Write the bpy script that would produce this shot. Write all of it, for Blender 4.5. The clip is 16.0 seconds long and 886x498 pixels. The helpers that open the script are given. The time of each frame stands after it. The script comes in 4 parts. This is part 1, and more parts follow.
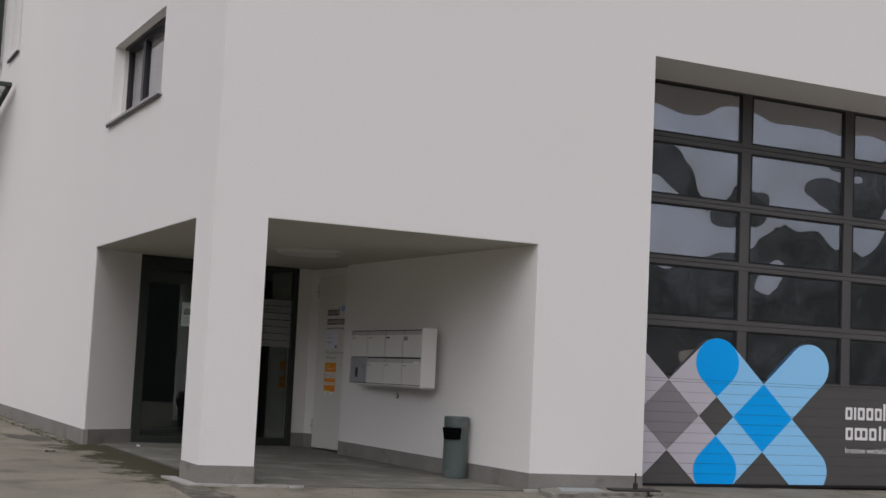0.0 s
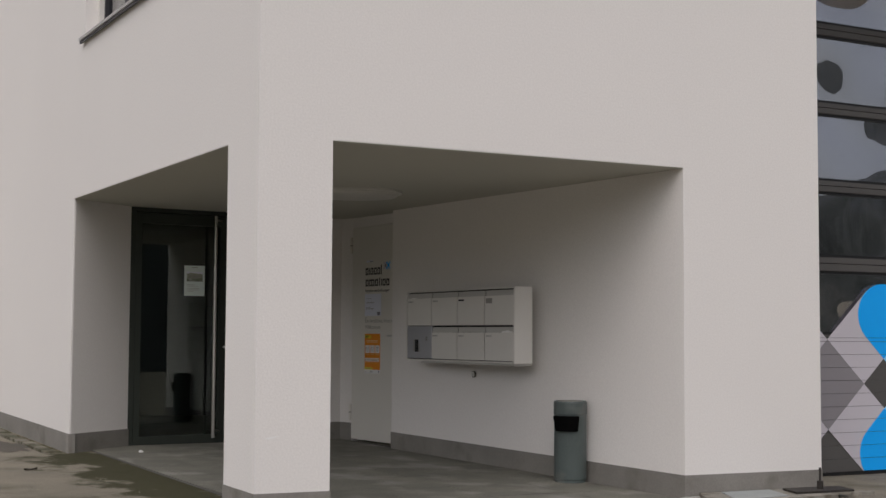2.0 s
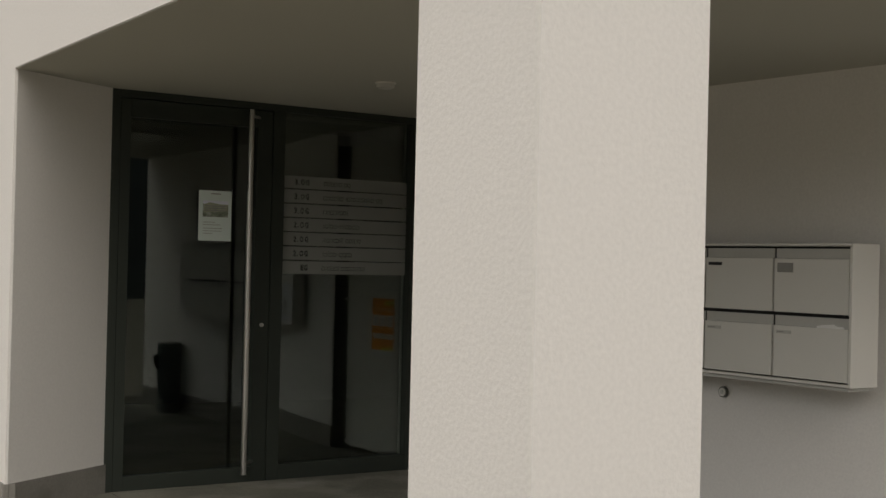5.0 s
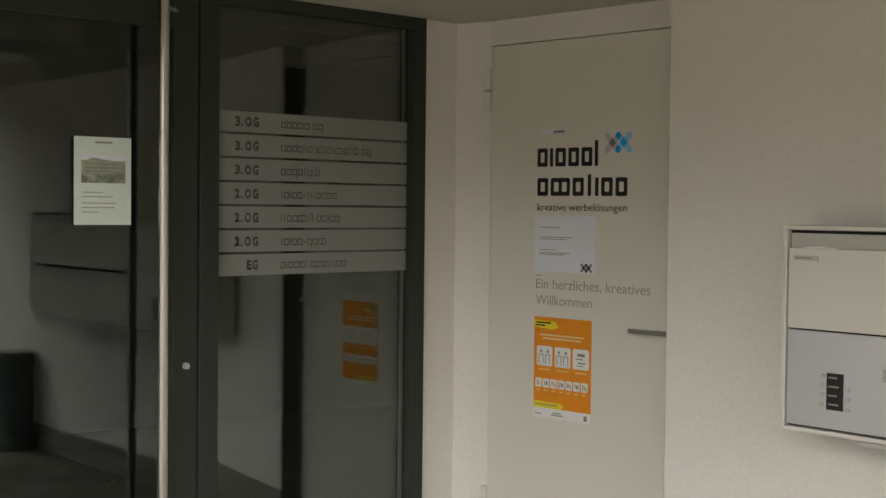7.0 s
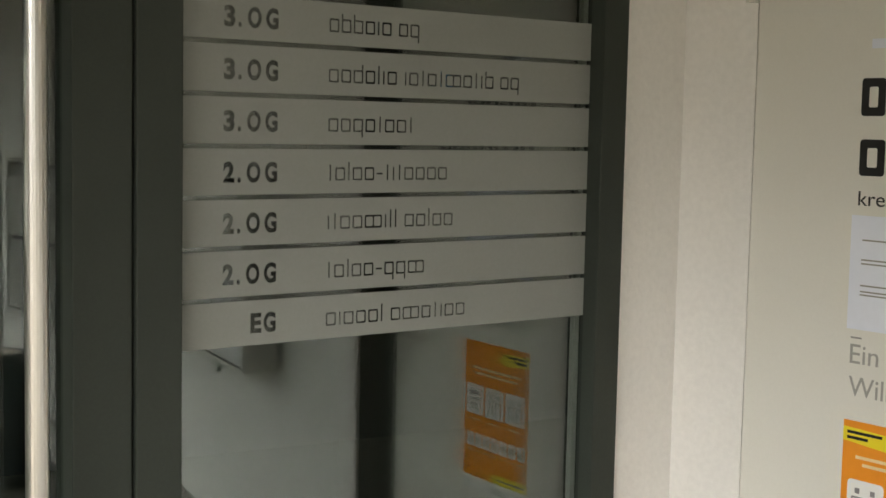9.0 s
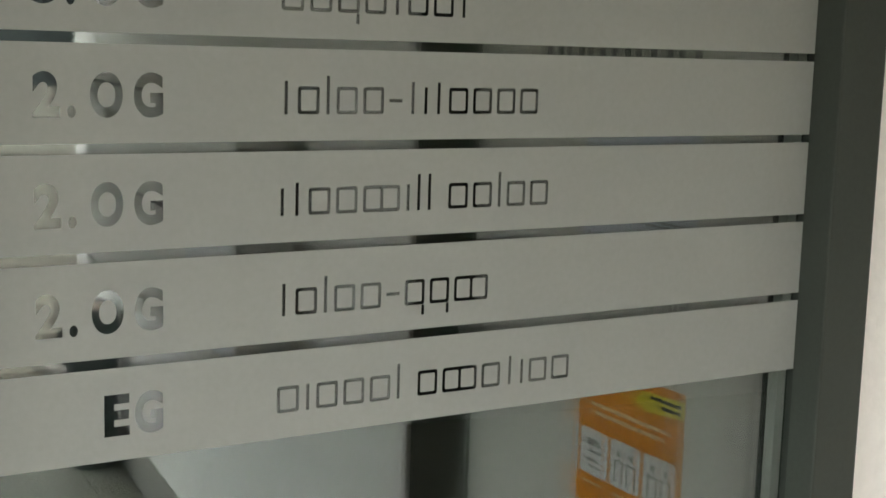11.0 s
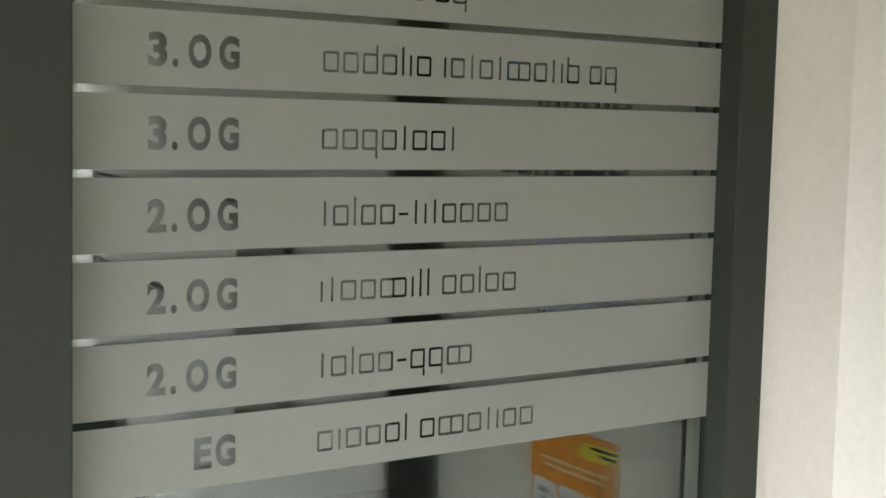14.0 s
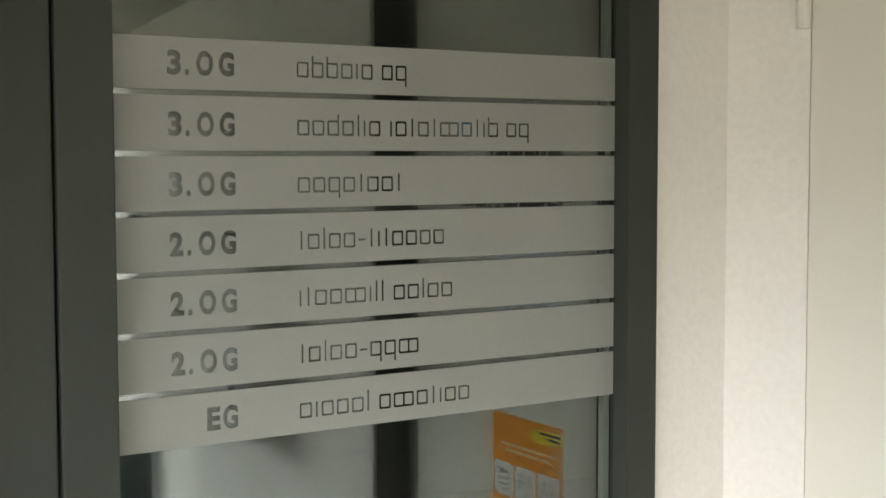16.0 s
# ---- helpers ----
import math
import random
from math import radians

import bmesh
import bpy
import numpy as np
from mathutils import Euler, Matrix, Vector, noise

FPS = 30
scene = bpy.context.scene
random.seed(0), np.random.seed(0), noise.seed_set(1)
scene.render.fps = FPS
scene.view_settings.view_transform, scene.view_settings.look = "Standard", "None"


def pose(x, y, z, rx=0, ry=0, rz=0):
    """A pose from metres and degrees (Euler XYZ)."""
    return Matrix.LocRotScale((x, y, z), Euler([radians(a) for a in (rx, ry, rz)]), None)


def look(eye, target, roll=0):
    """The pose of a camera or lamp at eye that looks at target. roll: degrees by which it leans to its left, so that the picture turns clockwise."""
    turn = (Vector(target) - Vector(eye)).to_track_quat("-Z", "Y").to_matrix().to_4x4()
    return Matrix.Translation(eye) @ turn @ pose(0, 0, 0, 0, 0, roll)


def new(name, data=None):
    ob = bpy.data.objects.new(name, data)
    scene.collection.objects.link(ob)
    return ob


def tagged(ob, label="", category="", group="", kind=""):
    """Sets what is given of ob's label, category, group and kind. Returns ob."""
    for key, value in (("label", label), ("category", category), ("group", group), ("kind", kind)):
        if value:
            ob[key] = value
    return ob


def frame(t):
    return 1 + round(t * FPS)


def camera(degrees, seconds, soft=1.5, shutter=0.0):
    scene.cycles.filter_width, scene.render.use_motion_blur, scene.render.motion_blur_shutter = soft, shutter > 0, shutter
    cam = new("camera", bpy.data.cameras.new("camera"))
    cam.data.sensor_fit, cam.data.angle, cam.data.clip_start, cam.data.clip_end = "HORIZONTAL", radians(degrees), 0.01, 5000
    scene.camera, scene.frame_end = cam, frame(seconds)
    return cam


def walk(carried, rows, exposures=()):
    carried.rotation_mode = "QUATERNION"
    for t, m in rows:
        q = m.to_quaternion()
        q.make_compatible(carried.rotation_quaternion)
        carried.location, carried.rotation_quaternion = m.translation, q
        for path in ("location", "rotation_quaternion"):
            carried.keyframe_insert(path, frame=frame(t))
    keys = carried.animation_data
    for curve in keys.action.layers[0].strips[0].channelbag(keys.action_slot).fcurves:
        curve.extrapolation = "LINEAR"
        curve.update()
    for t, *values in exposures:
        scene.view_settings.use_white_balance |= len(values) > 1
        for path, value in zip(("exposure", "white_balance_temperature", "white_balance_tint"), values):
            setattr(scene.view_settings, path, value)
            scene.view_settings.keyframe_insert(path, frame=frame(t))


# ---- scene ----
cam = camera(35.6, 16.0)
PATH = [
    (0, (-3.237, -10.79, 0.912), (-2.357, -9.004, 1.101), 2.7),
    (0.5, (-3.161, -9.971, 0.969), (-2.293, -8.176, 1.122), 2.2),
    (1, (-3.011, -9.085, 0.975), (-2.134, -7.291, 1.083), 1.4),
    (1.5, (-2.936, -8.241, 1.02), (-2.018, -6.467, 1.137), -0.0),
    (2, (-2.8, -7.361, 1.042), (-1.847, -5.607, 1.167), 0.3),
    (2.5, (-2.702, -6.512, 1.074), (-1.718, -4.772, 1.125), 1.0),
    (3, (-2.562, -5.682, 1.1), (-1.558, -3.955, 1.194), 0.3),
    (3.5, (-2.404, -4.806, 1.156), (-1.409, -3.073, 1.221), 1.4),
    (4, (-2.168, -3.948, 1.195), (-1.127, -2.241, 1.19), 1.1),
    (4.2, (-2.066, -3.608, 1.247), (-1.054, -1.883, 1.25), 0.7),
    (6.3, (-1.033, -0.301, 1.368), (0.102, 1.345, 1.381), 1.6),
    (6.5, (-0.947, 0.034, 1.409), (0.223, 1.656, 1.352), 1.1),
    (7, (-0.605, 0.729, 1.459), (0.626, 2.304, 1.398), 0.6),
    (7.5, (-0.293, 1.398, 1.455), (0.928, 2.981, 1.398), -0.8),
    (8, (0.117, 1.942, 1.516), (1.305, 3.548, 1.41), 0.3),
    (8.5, (0.464, 2.422, 1.535), (1.633, 4.038, 1.381), 0.0),
    (9, (0.884, 2.834, 1.58), (1.931, 4.528, 1.401), 1.2),
    (9.5, (1.151, 3.286, 1.584), (2.212, 4.966, 1.352), 1.9),
    (10, (1.434, 3.609, 1.545), (2.371, 5.363, 1.333), 0.8),
    (10.2, (1.495, 3.715, 1.545), (2.387, 5.487, 1.289), 1.8),
    (12.5, (1.594, 3.911, 1.532), (2.452, 5.69, 1.221), 1.6),
    (13, (1.577, 3.89, 1.529), (2.421, 5.677, 1.221), 1.7),
    (13.5, (1.515, 3.791, 1.568), (2.357, 5.585, 1.299), 1.2),
    (14, (1.331, 3.557, 1.597), (2.303, 5.296, 1.414), 1.4),
    (14.5, (1.238, 3.386, 1.62), (2.282, 5.083, 1.447), 1.0),
    (15, (1.254, 3.183, 1.587), (2.201, 4.941, 1.467), 0.4),
    (15.5, (1.191, 3.112, 1.62), (2.131, 4.87, 1.467), 1.2),
    (16, (1.192, 3.055, 1.616), (2.124, 4.819, 1.483), -0.1),
]
EXPOSURES = [(0.0, -0.19, 6100, 15), (2.5, -0.1, 6480, 14), (3.5, -0.22, 6700, 11), (4.0, -0.52, 6800, 10), (4.2, -0.52, 6800, 10), (5.2, 0.15, 6850, 9), (5.8, 0.65, 6900, 9), (6.3, 1.2, 6950, 9), (7.0, 1.50, 6930, 9),
             (8.0, 1.90, 6780, 9), (9.0, 2.42, 6650, 8), (10.0, 2.88, 6480, 8), (12.5, 3.18, 6110, 8), (14.5, 3.17, 6280, 8), (16.0, 3.15, 6420, 8)]
walk(cam, [(t, look(eye, target, roll)) for t, eye, target, roll in PATH], EXPOSURES)

import functools

# ---- light and world ----
world = bpy.data.worlds.new("overcast_sky")
scene.world = world
world.use_nodes = True
wn, wl = world.node_tree.nodes, world.node_tree.links
sky = wn.new("ShaderNodeTexSky")
sky.sky_type, sky.sun_disc = "NISHITA", False
sky.sun_elevation, sky.sun_rotation, sky.dust_density, sky.air_density = radians(48), radians(215), 4.0, 1.0
grey = wn.new("ShaderNodeHueSaturation")
grey.inputs["Saturation"].default_value = 0.38
wl.new(sky.outputs[0], grey.inputs["Color"])
wl.new(grey.outputs[0], wn["Background"].inputs["Color"])
wn["Background"].inputs["Strength"].default_value = 0.105
sun = new("sun", bpy.data.lights.new("sun", "SUN"))
sun.data.energy, sun.data.angle, sun.data.color = 1.45, radians(100), (1.0, 0.97, 0.92)
sun.matrix_basis = look((-7.55, -5.8, 16), (0, 0, 0))

# ---- building blocks ----
def rgb(c):
    return (*c, 1.0)


def surf(name, base, rough=0.7, metal=0.0, var=0.12, scale=1.5, fine=60.0, bump=0.15, dist=0.004, stain=None, stain_scale=0.8, stain_lo=0.55, stain_hi=0.75, stretch=(1, 1, 1), spec=0.4, piece=0.0, gvar=None):
    """A two-scale procedural surface: broad tone, fine grain with relief, and stains of a second colour."""
    m = bpy.data.materials.new(name)
    m.use_nodes = True
    n, l = m.node_tree.nodes, m.node_tree.links
    b = n["Principled BSDF"]
    b.inputs["Metallic"].default_value = metal
    b.inputs["Specular IOR Level"].default_value = spec
    co = n.new("ShaderNodeTexCoord")
    mp = n.new("ShaderNodeMapping")
    mp.inputs["Scale"].default_value = stretch
    l.new(co.outputs["Object"], mp.inputs["Vector"])

    def tex(s, detail=4.0):
        t = n.new("ShaderNodeTexNoise")
        t.inputs["Scale"].default_value, t.inputs["Detail"].default_value = s, detail
        l.new(mp.outputs[0], t.inputs["Vector"])
        return t
    broad, grain = tex(scale), tex(fine, 3.0)
    ramp = n.new("ShaderNodeMapRange")
    ramp.inputs["From Min"].default_value, ramp.inputs["From Max"].default_value = 0.25, 0.75
    ramp.inputs["To Min"].default_value, ramp.inputs["To Max"].default_value = 1 - var, 1 + var
    l.new(broad.outputs["Fac"], ramp.inputs["Value"])
    ramp2 = n.new("ShaderNodeMapRange")
    ramp2.inputs["From Min"].default_value, ramp2.inputs["From Max"].default_value = 0.25, 0.75
    ramp2.inputs["To Min"].default_value, ramp2.inputs["To Max"].default_value = 1 - (gvar or var * 0.7), 1 + (gvar or var * 0.7)
    l.new(grain.outputs["Fac"], ramp2.inputs["Value"])
    mul = n.new("ShaderNodeMath")
    mul.operation = "MULTIPLY"
    l.new(ramp.outputs[0], mul.inputs[0])
    l.new(ramp2.outputs[0], mul.inputs[1])
    fac = mul.outputs[0]
    if piece:
        info = n.new("ShaderNodeObjectInfo")
        r3 = n.new("ShaderNodeMapRange")
        r3.inputs["To Min"].default_value, r3.inputs["To Max"].default_value = 1 - piece, 1 + piece
        l.new(info.outputs["Random"], r3.inputs["Value"])
        m2 = n.new("ShaderNodeMath")
        m2.operation = "MULTIPLY"
        l.new(fac, m2.inputs[0])
        l.new(r3.outputs[0], m2.inputs[1])
        fac = m2.outputs[0]
    col = n.new("ShaderNodeVectorMath")
    col.operation = "SCALE"
    col.inputs[0].default_value = base
    l.new(fac, col.inputs["Scale"])
    out = col.outputs[0]
    if stain:
        st = tex(stain_scale, 6.0)
        sr = n.new("ShaderNodeMapRange")
        sr.inputs["From Min"].default_value, sr.inputs["From Max"].default_value = stain_lo, stain_hi
        l.new(st.outputs["Fac"], sr.inputs["Value"])
        mix = n.new("ShaderNodeMix")
        mix.data_type = "RGBA"
        l.new(sr.outputs[0], mix.inputs[0])
        l.new(out, mix.inputs[6])
        mix.inputs[7].default_value = rgb(stain)
        out = mix.outputs[2]
    l.new(out, b.inputs["Base Color"])
    rr = n.new("ShaderNodeMapRange")
    rr.inputs["To Min"].default_value, rr.inputs["To Max"].default_value = max(0.02, rough - 0.12), min(1, rough + 0.12)
    l.new(broad.outputs["Fac"], rr.inputs["Value"])
    l.new(rr.outputs[0], b.inputs["Roughness"])
    if bump:
        bp = n.new("ShaderNodeBump")
        bp.inputs["Strength"].default_value, bp.inputs["Distance"].default_value = bump, dist
        l.new(grain.outputs["Fac"], bp.inputs["Height"])
        l.new(bp.outputs[0], b.inputs["Normal"])
    return m


def glazing(name, ior=1.9, tint=(0.75, 0.8, 0.76), wave=0.0, wave_scale=0.8, rough=0.0, bow=None, gloss=(0.95, 0.95, 0.97)):
    """Window glass: Fresnel-weighted mirror gloss over a tinted see-through pane; wave bends the reflections, bow (middle, degrees there, degrees a metre) bulges the pane as sealed units do."""
    m = bpy.data.materials.new(name)
    m.use_nodes = True
    n, l = m.node_tree.nodes, m.node_tree.links
    n.remove(n["Principled BSDF"])
    tr, gl, mx, lw, pw, mr = (n.new("ShaderNode" + k) for k in ("BsdfTransparent", "BsdfGlossy", "MixShader", "LayerWeight", "Math", "MapRange"))
    tr.inputs[0].default_value = rgb(tint)
    gl.inputs["Roughness"].default_value = rough
    gl.inputs["Color"].default_value = rgb(gloss)
    lw.inputs["Blend"].default_value = 0.5
    pw.operation, pw.inputs[1].default_value = "POWER", 4.0
    mr.inputs["To Min"].default_value, mr.inputs["To Max"].default_value = ((ior - 1) / (ior + 1)) ** 2, 1.0
    l.new(lw.outputs["Facing"], pw.inputs[0])
    l.new(pw.outputs[0], mr.inputs["Value"])
    l.new(mr.outputs[0], mx.inputs[0])
    l.new(tr.outputs[0], mx.inputs[1])
    l.new(gl.outputs[0], mx.inputs[2])
    l.new(mx.outputs[0], n["Material Output"].inputs[0])
    if wave:
        t, b, co = (n.new("ShaderNode" + k) for k in ("TexNoise", "Bump", "TexCoord"))
        t.inputs["Scale"].default_value, t.inputs["Detail"].default_value = wave_scale, 0.5
        b.inputs["Strength"].default_value, b.inputs["Distance"].default_value = 1.0, wave
        l.new(co.outputs["Object"], t.inputs["Vector"])
        l.new(t.outputs["Fac"], b.inputs["Height"])
        l.new(b.outputs[0], gl.inputs["Normal"])
    if bow:
        mid, lean, bend = bow
        co, along, off, sq, quad, lin, add, b = (n.new("ShaderNode" + k) for k in ("TexCoord", "VectorMath", "Math", "Math", "Math", "Math", "Math", "Bump"))
        along.operation, along.inputs[1].default_value = "DOT_PRODUCT", (0.99504, 0.0995, 0)
        l.new(co.outputs["Object"], along.inputs[0])
        off.operation, off.inputs[1].default_value = "SUBTRACT", mid + 0.467
        l.new(along.outputs["Value"], off.inputs[0])
        sq.operation = "MULTIPLY"
        l.new(off.outputs[0], sq.inputs[0])
        l.new(off.outputs[0], sq.inputs[1])
        quad.operation, quad.inputs[1].default_value = "MULTIPLY", -radians(bend) / 2
        l.new(sq.outputs[0], quad.inputs[0])
        lin.operation, lin.inputs[1].default_value = "MULTIPLY", -radians(lean)
        l.new(off.outputs[0], lin.inputs[0])
        add.operation = "ADD"
        l.new(quad.outputs[0], add.inputs[0])
        l.new(lin.outputs[0], add.inputs[1])
        b.inputs["Strength"].default_value, b.inputs["Distance"].default_value = 1.0, 1.0
        l.new(add.outputs[0], b.inputs["Height"])
        l.new(b.outputs[0], gl.inputs["Normal"])
    return m


def edge_growth(m, tone):
    """Moss growing along the edge of the recess floor and by the plinths, ragged by noise."""
    n, l = m.node_tree.nodes, m.node_tree.links
    b = n["Principled BSDF"]
    old = b.inputs["Base Color"].links[0].from_socket
    co, sep, big, fin = (n.new("ShaderNode" + k) for k in ("TexCoord", "SeparateXYZ", "TexNoise", "TexNoise"))
    l.new(co.outputs["Object"], sep.inputs[0])
    for t, s in ((big, 2.6), (fin, 16.0)):
        t.inputs["Scale"].default_value, t.inputs["Detail"].default_value = s, 5.0
        l.new(co.outputs["Object"], t.inputs["Vector"])

    def calc(op, a, c, clamp=False):
        k = n.new("ShaderNodeMath")
        k.operation, k.use_clamp = op, clamp
        for i, v in enumerate((a, c)):
            if isinstance(v, (int, float)):
                k.inputs[i].default_value = v
            else:
                l.new(v, k.inputs[i])
        return k.outputs[0]
    away = calc("ABSOLUTE", calc("SUBTRACT", sep.outputs[0], 0.06), 0)
    past = calc("MAXIMUM", calc("SUBTRACT", sep.outputs[1], 4.1), calc("SUBTRACT", 0.35, sep.outputs[1]))
    far = calc("ADD", away, calc("MAXIMUM", calc("MULTIPLY", past, 0.9), 0.0))
    rag = calc("ADD", calc("MULTIPLY", calc("SUBTRACT", big.outputs[0], 0.5), 1.5), calc("MULTIPLY", calc("SUBTRACT", fin.outputs[0], 0.5), 0.5))
    inside = calc("ADD", calc("SUBTRACT", 0.47, far), rag)
    mask = calc("MULTIPLY", calc("MULTIPLY", inside, 5.0, True), 0.92)
    mix = n.new("ShaderNodeMix")
    mix.data_type = "RGBA"
    l.new(mask, mix.inputs[0])
    l.new(old, mix.inputs[6])
    mix.inputs[7].default_value = rgb(tone)
    l.new(mix.outputs[2], b.inputs["Base Color"])


M_PLASTER = surf("white_plaster", (0.79, 0.763, 0.730), 0.9, var=0.008, gvar=0.045, scale=0.5, fine=80, bump=0.26, dist=0.004, stain=(0.77, 0.740, 0.71), stain_scale=0.3, stain_lo=0.45, stain_hi=0.9, spec=0.2)
M_PLINTH = surf("grey_plinth_plaster", (0.235, 0.222, 0.200), 0.9, var=0.12, scale=2.5, fine=90, bump=0.3, stain=(0.155, 0.145, 0.12), stain_scale=3, spec=0.2)
# White ceiling paint taken down to olive grey; overhead shade is in the colour.
M_CEIL = surf("ceiling_paint_toned_for_shade", (0.50, 0.49, 0.435), 0.9, var=0.02, scale=0.8, fine=120, bump=0.2, spec=0.2)
M_ASPHALT = surf("weathered_gravel_ground", (0.232, 0.210, 0.165), 0.95, var=0.20, scale=1.1, fine=70, bump=0.8, dist=0.015, stain=(0.105, 0.094, 0.066), stain_scale=1.7, stain_lo=0.52, stain_hi=0.78, spec=0.2)
edge_growth(M_ASPHALT, (0.044, 0.043, 0.018))
M_MOSS = surf("mossy_dirt", (0.085, 0.08, 0.042), 0.98, var=0.35, scale=5, fine=120, bump=0.9, dist=0.012, stain=(0.19, 0.165, 0.13), stain_scale=5, stain_lo=0.5, stain_hi=0.6, spec=0.1)
M_FLOOR = surf("entrance_stone_floor", (0.160, 0.155, 0.128), 0.75, var=0.28, scale=3.2, fine=70, bump=0.25, stain=(0.29, 0.28, 0.25), stain_scale=2.3, stain_lo=0.52, stain_hi=0.72, piece=0.08)
M_JOINT = surf("floor_joint", (0.1, 0.095, 0.085), 0.95, var=0.2)
M_FRAME = surf("dark_bronze_aluminium", (0.037, 0.043, 0.036), 0.46, var=0.08, scale=4, fine=200, bump=0.03, spec=0.2)
M_REVEAL = surf("dark_grey_steel_frame", (0.10, 0.10, 0.085), 0.5, var=0.08, bump=0.03)
M_STEEL = surf("brushed_stainless_steel", (0.62, 0.60, 0.57), 0.3, metal=1.0, var=0.05, scale=5, fine=300, bump=0.05, stretch=(1, 1, 0.05))
M_DOORPAINT = surf("cream_door_paint", (0.74, 0.715, 0.655), 0.5, var=0.02, scale=1.2, fine=160, bump=0.05)
M_MBOX = surf("white_powder_coat", (0.72, 0.70, 0.655), 0.42, var=0.025, scale=2, fine=220, bump=0.04)
# Near-black that paints the shadow inside the mailbox gaps.
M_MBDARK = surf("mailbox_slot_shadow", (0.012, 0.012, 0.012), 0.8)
# Grey of the small trim; on the slot flaps it paints shade over white.
M_SLOT = surf("grey_trim_and_flap_shade", (0.50, 0.49, 0.46), 0.4, var=0.04, bump=0.03)
M_INTERCOM = surf("anodised_grey_panel", (0.66, 0.67, 0.71), 0.38, metal=0.65, var=0.03, fine=260, bump=0.04)
M_BLACK = surf("black_plastic", (0.015, 0.015, 0.016), 0.4, var=0.05, bump=0.02)
M_INK = surf("black_vinyl", (0.016, 0.015, 0.015), 0.5, var=0.05, bump=0.0)
M_GREYINK = surf("grey_vinyl", (0.30, 0.29, 0.27), 0.5, var=0.04, bump=0.0)
M_PALEINK = surf("pale_grey_vinyl", (0.36, 0.35, 0.32), 0.5, var=0.04, bump=0.0)
M_PLATE = surf("pale_name_strip", (0.52, 0.51, 0.475), 0.4, var=0.04, bump=0.0)
M_PAPER = surf("white_paper", (0.76, 0.78, 0.86), 0.8, var=0.02, scale=4, bump=0.05)
M_PAPERW = surf("white_notice_paper", (0.70, 0.78, 0.74), 0.8, var=0.02, scale=4, bump=0.05)
M_ORANGE = surf("orange_poster_print", (0.86, 0.30, 0.02), 0.5, var=0.03, bump=0.0)
M_YELLOW = surf("yellow_poster_print", (0.86, 0.70, 0.03), 0.5, var=0.03, bump=0.0)
M_WHITEINK = surf("white_print", (0.82, 0.81, 0.79), 0.5, var=0.02, bump=0.0)
M_CAN = surf("grey_green_enamel", (0.085, 0.105, 0.100), 0.38, var=0.1, scale=5, fine=90, bump=0.06, stain=(0.13, 0.14, 0.13), stain_scale=6)
M_ASH = surf("ashtray_sand", (0.46, 0.40, 0.34), 0.9, var=0.25, fine=200, bump=0.5)
M_GARAGE = surf("anthracite_sectional_panel", (0.088, 0.084, 0.080), 0.5, var=0.08, scale=2, fine=150, bump=0.06)
M_SKYBLUE = surf("light_blue_vinyl", (0.31, 0.66, 1.0), 0.45, var=0.02, bump=0.0)
M_BLUE = surf("bright_blue_vinyl", (0.0, 0.40, 1.0), 0.45, var=0.02, bump=0.0)
M_LAV = surf("pale_lavender_vinyl", (0.56, 0.53, 0.57), 0.45, var=0.02, bump=0.0)
M_MIDGREY = surf("mid_grey_vinyl", (0.25, 0.235, 0.25), 0.45, var=0.02, bump=0.0)
M_CONCRETE = surf("pale_concrete_slab", (0.36, 0.35, 0.32), 0.9, var=0.14, scale=4, fine=80, bump=0.4, stain=(0.25, 0.235, 0.2), stain_scale=5)
M_SLAB = surf("dirty_concrete_slab", (0.25, 0.235, 0.20), 0.9, var=0.2, scale=5, fine=60, bump=0.6, dist=0.008, stain=(0.14, 0.125, 0.095), stain_scale=7, stain_lo=0.5, stain_hi=0.66)
M_KERB = surf("mossy_edging_concrete", (0.20, 0.185, 0.145), 0.95, var=0.25, scale=6, fine=60, bump=0.6, dist=0.008, stain=(0.06, 0.058, 0.03), stain_scale=5, stain_lo=0.44, stain_hi=0.60)
M_MOUTH = surf("dark_opening", (0.004, 0.004, 0.004), 0.95, var=0.05, bump=0.0, spec=0.02)
M_SHAFT = surf("grey_cover_plate", (0.30, 0.32, 0.31), 0.7, var=0.15, scale=4, fine=90, bump=0.3)
M_IRON = surf("rusty_dark_iron", (0.05, 0.045, 0.04), 0.7, metal=0.5, var=0.2, bump=0.3)
M_TREES = surf("wooded_hillside", (0.065, 0.07, 0.065), 1.0, var=0.35, scale=0.12, fine=0.6, bump=0.0, spec=0.0)
# Near-black tones: the darkness of unlit rooms is put into the colour.
M_LOBBY = surf("unlit_room_darkness", (0.036, 0.037, 0.038), 0.9, var=0.05)
M_LOBBYFLOOR = surf("unlit_lobby_floor_tone", (0.04, 0.04, 0.04), 0.5, var=0.1)
M_LAMP = surf("frosted_lamp_cover", (0.56, 0.55, 0.51), 0.35, var=0.02, bump=0.0)
M_CURTAIN = surf("grey_curtain", (0.30, 0.31, 0.36), 0.9, var=0.1, stretch=(14, 14, 0.4), scale=1.0)
M_SILL = surf("aluminium_sill", (0.42, 0.41, 0.40), 0.4, metal=0.15, var=0.05)
M_WINFRAME = surf("dark_window_frame", (0.028, 0.028, 0.032), 0.45, var=0.05)
M_FILM = surf("frosted_window_film", (0.256, 0.262, 0.247), 0.7, var=0.04, scale=3.5, fine=180, bump=0.03, spec=0.1)
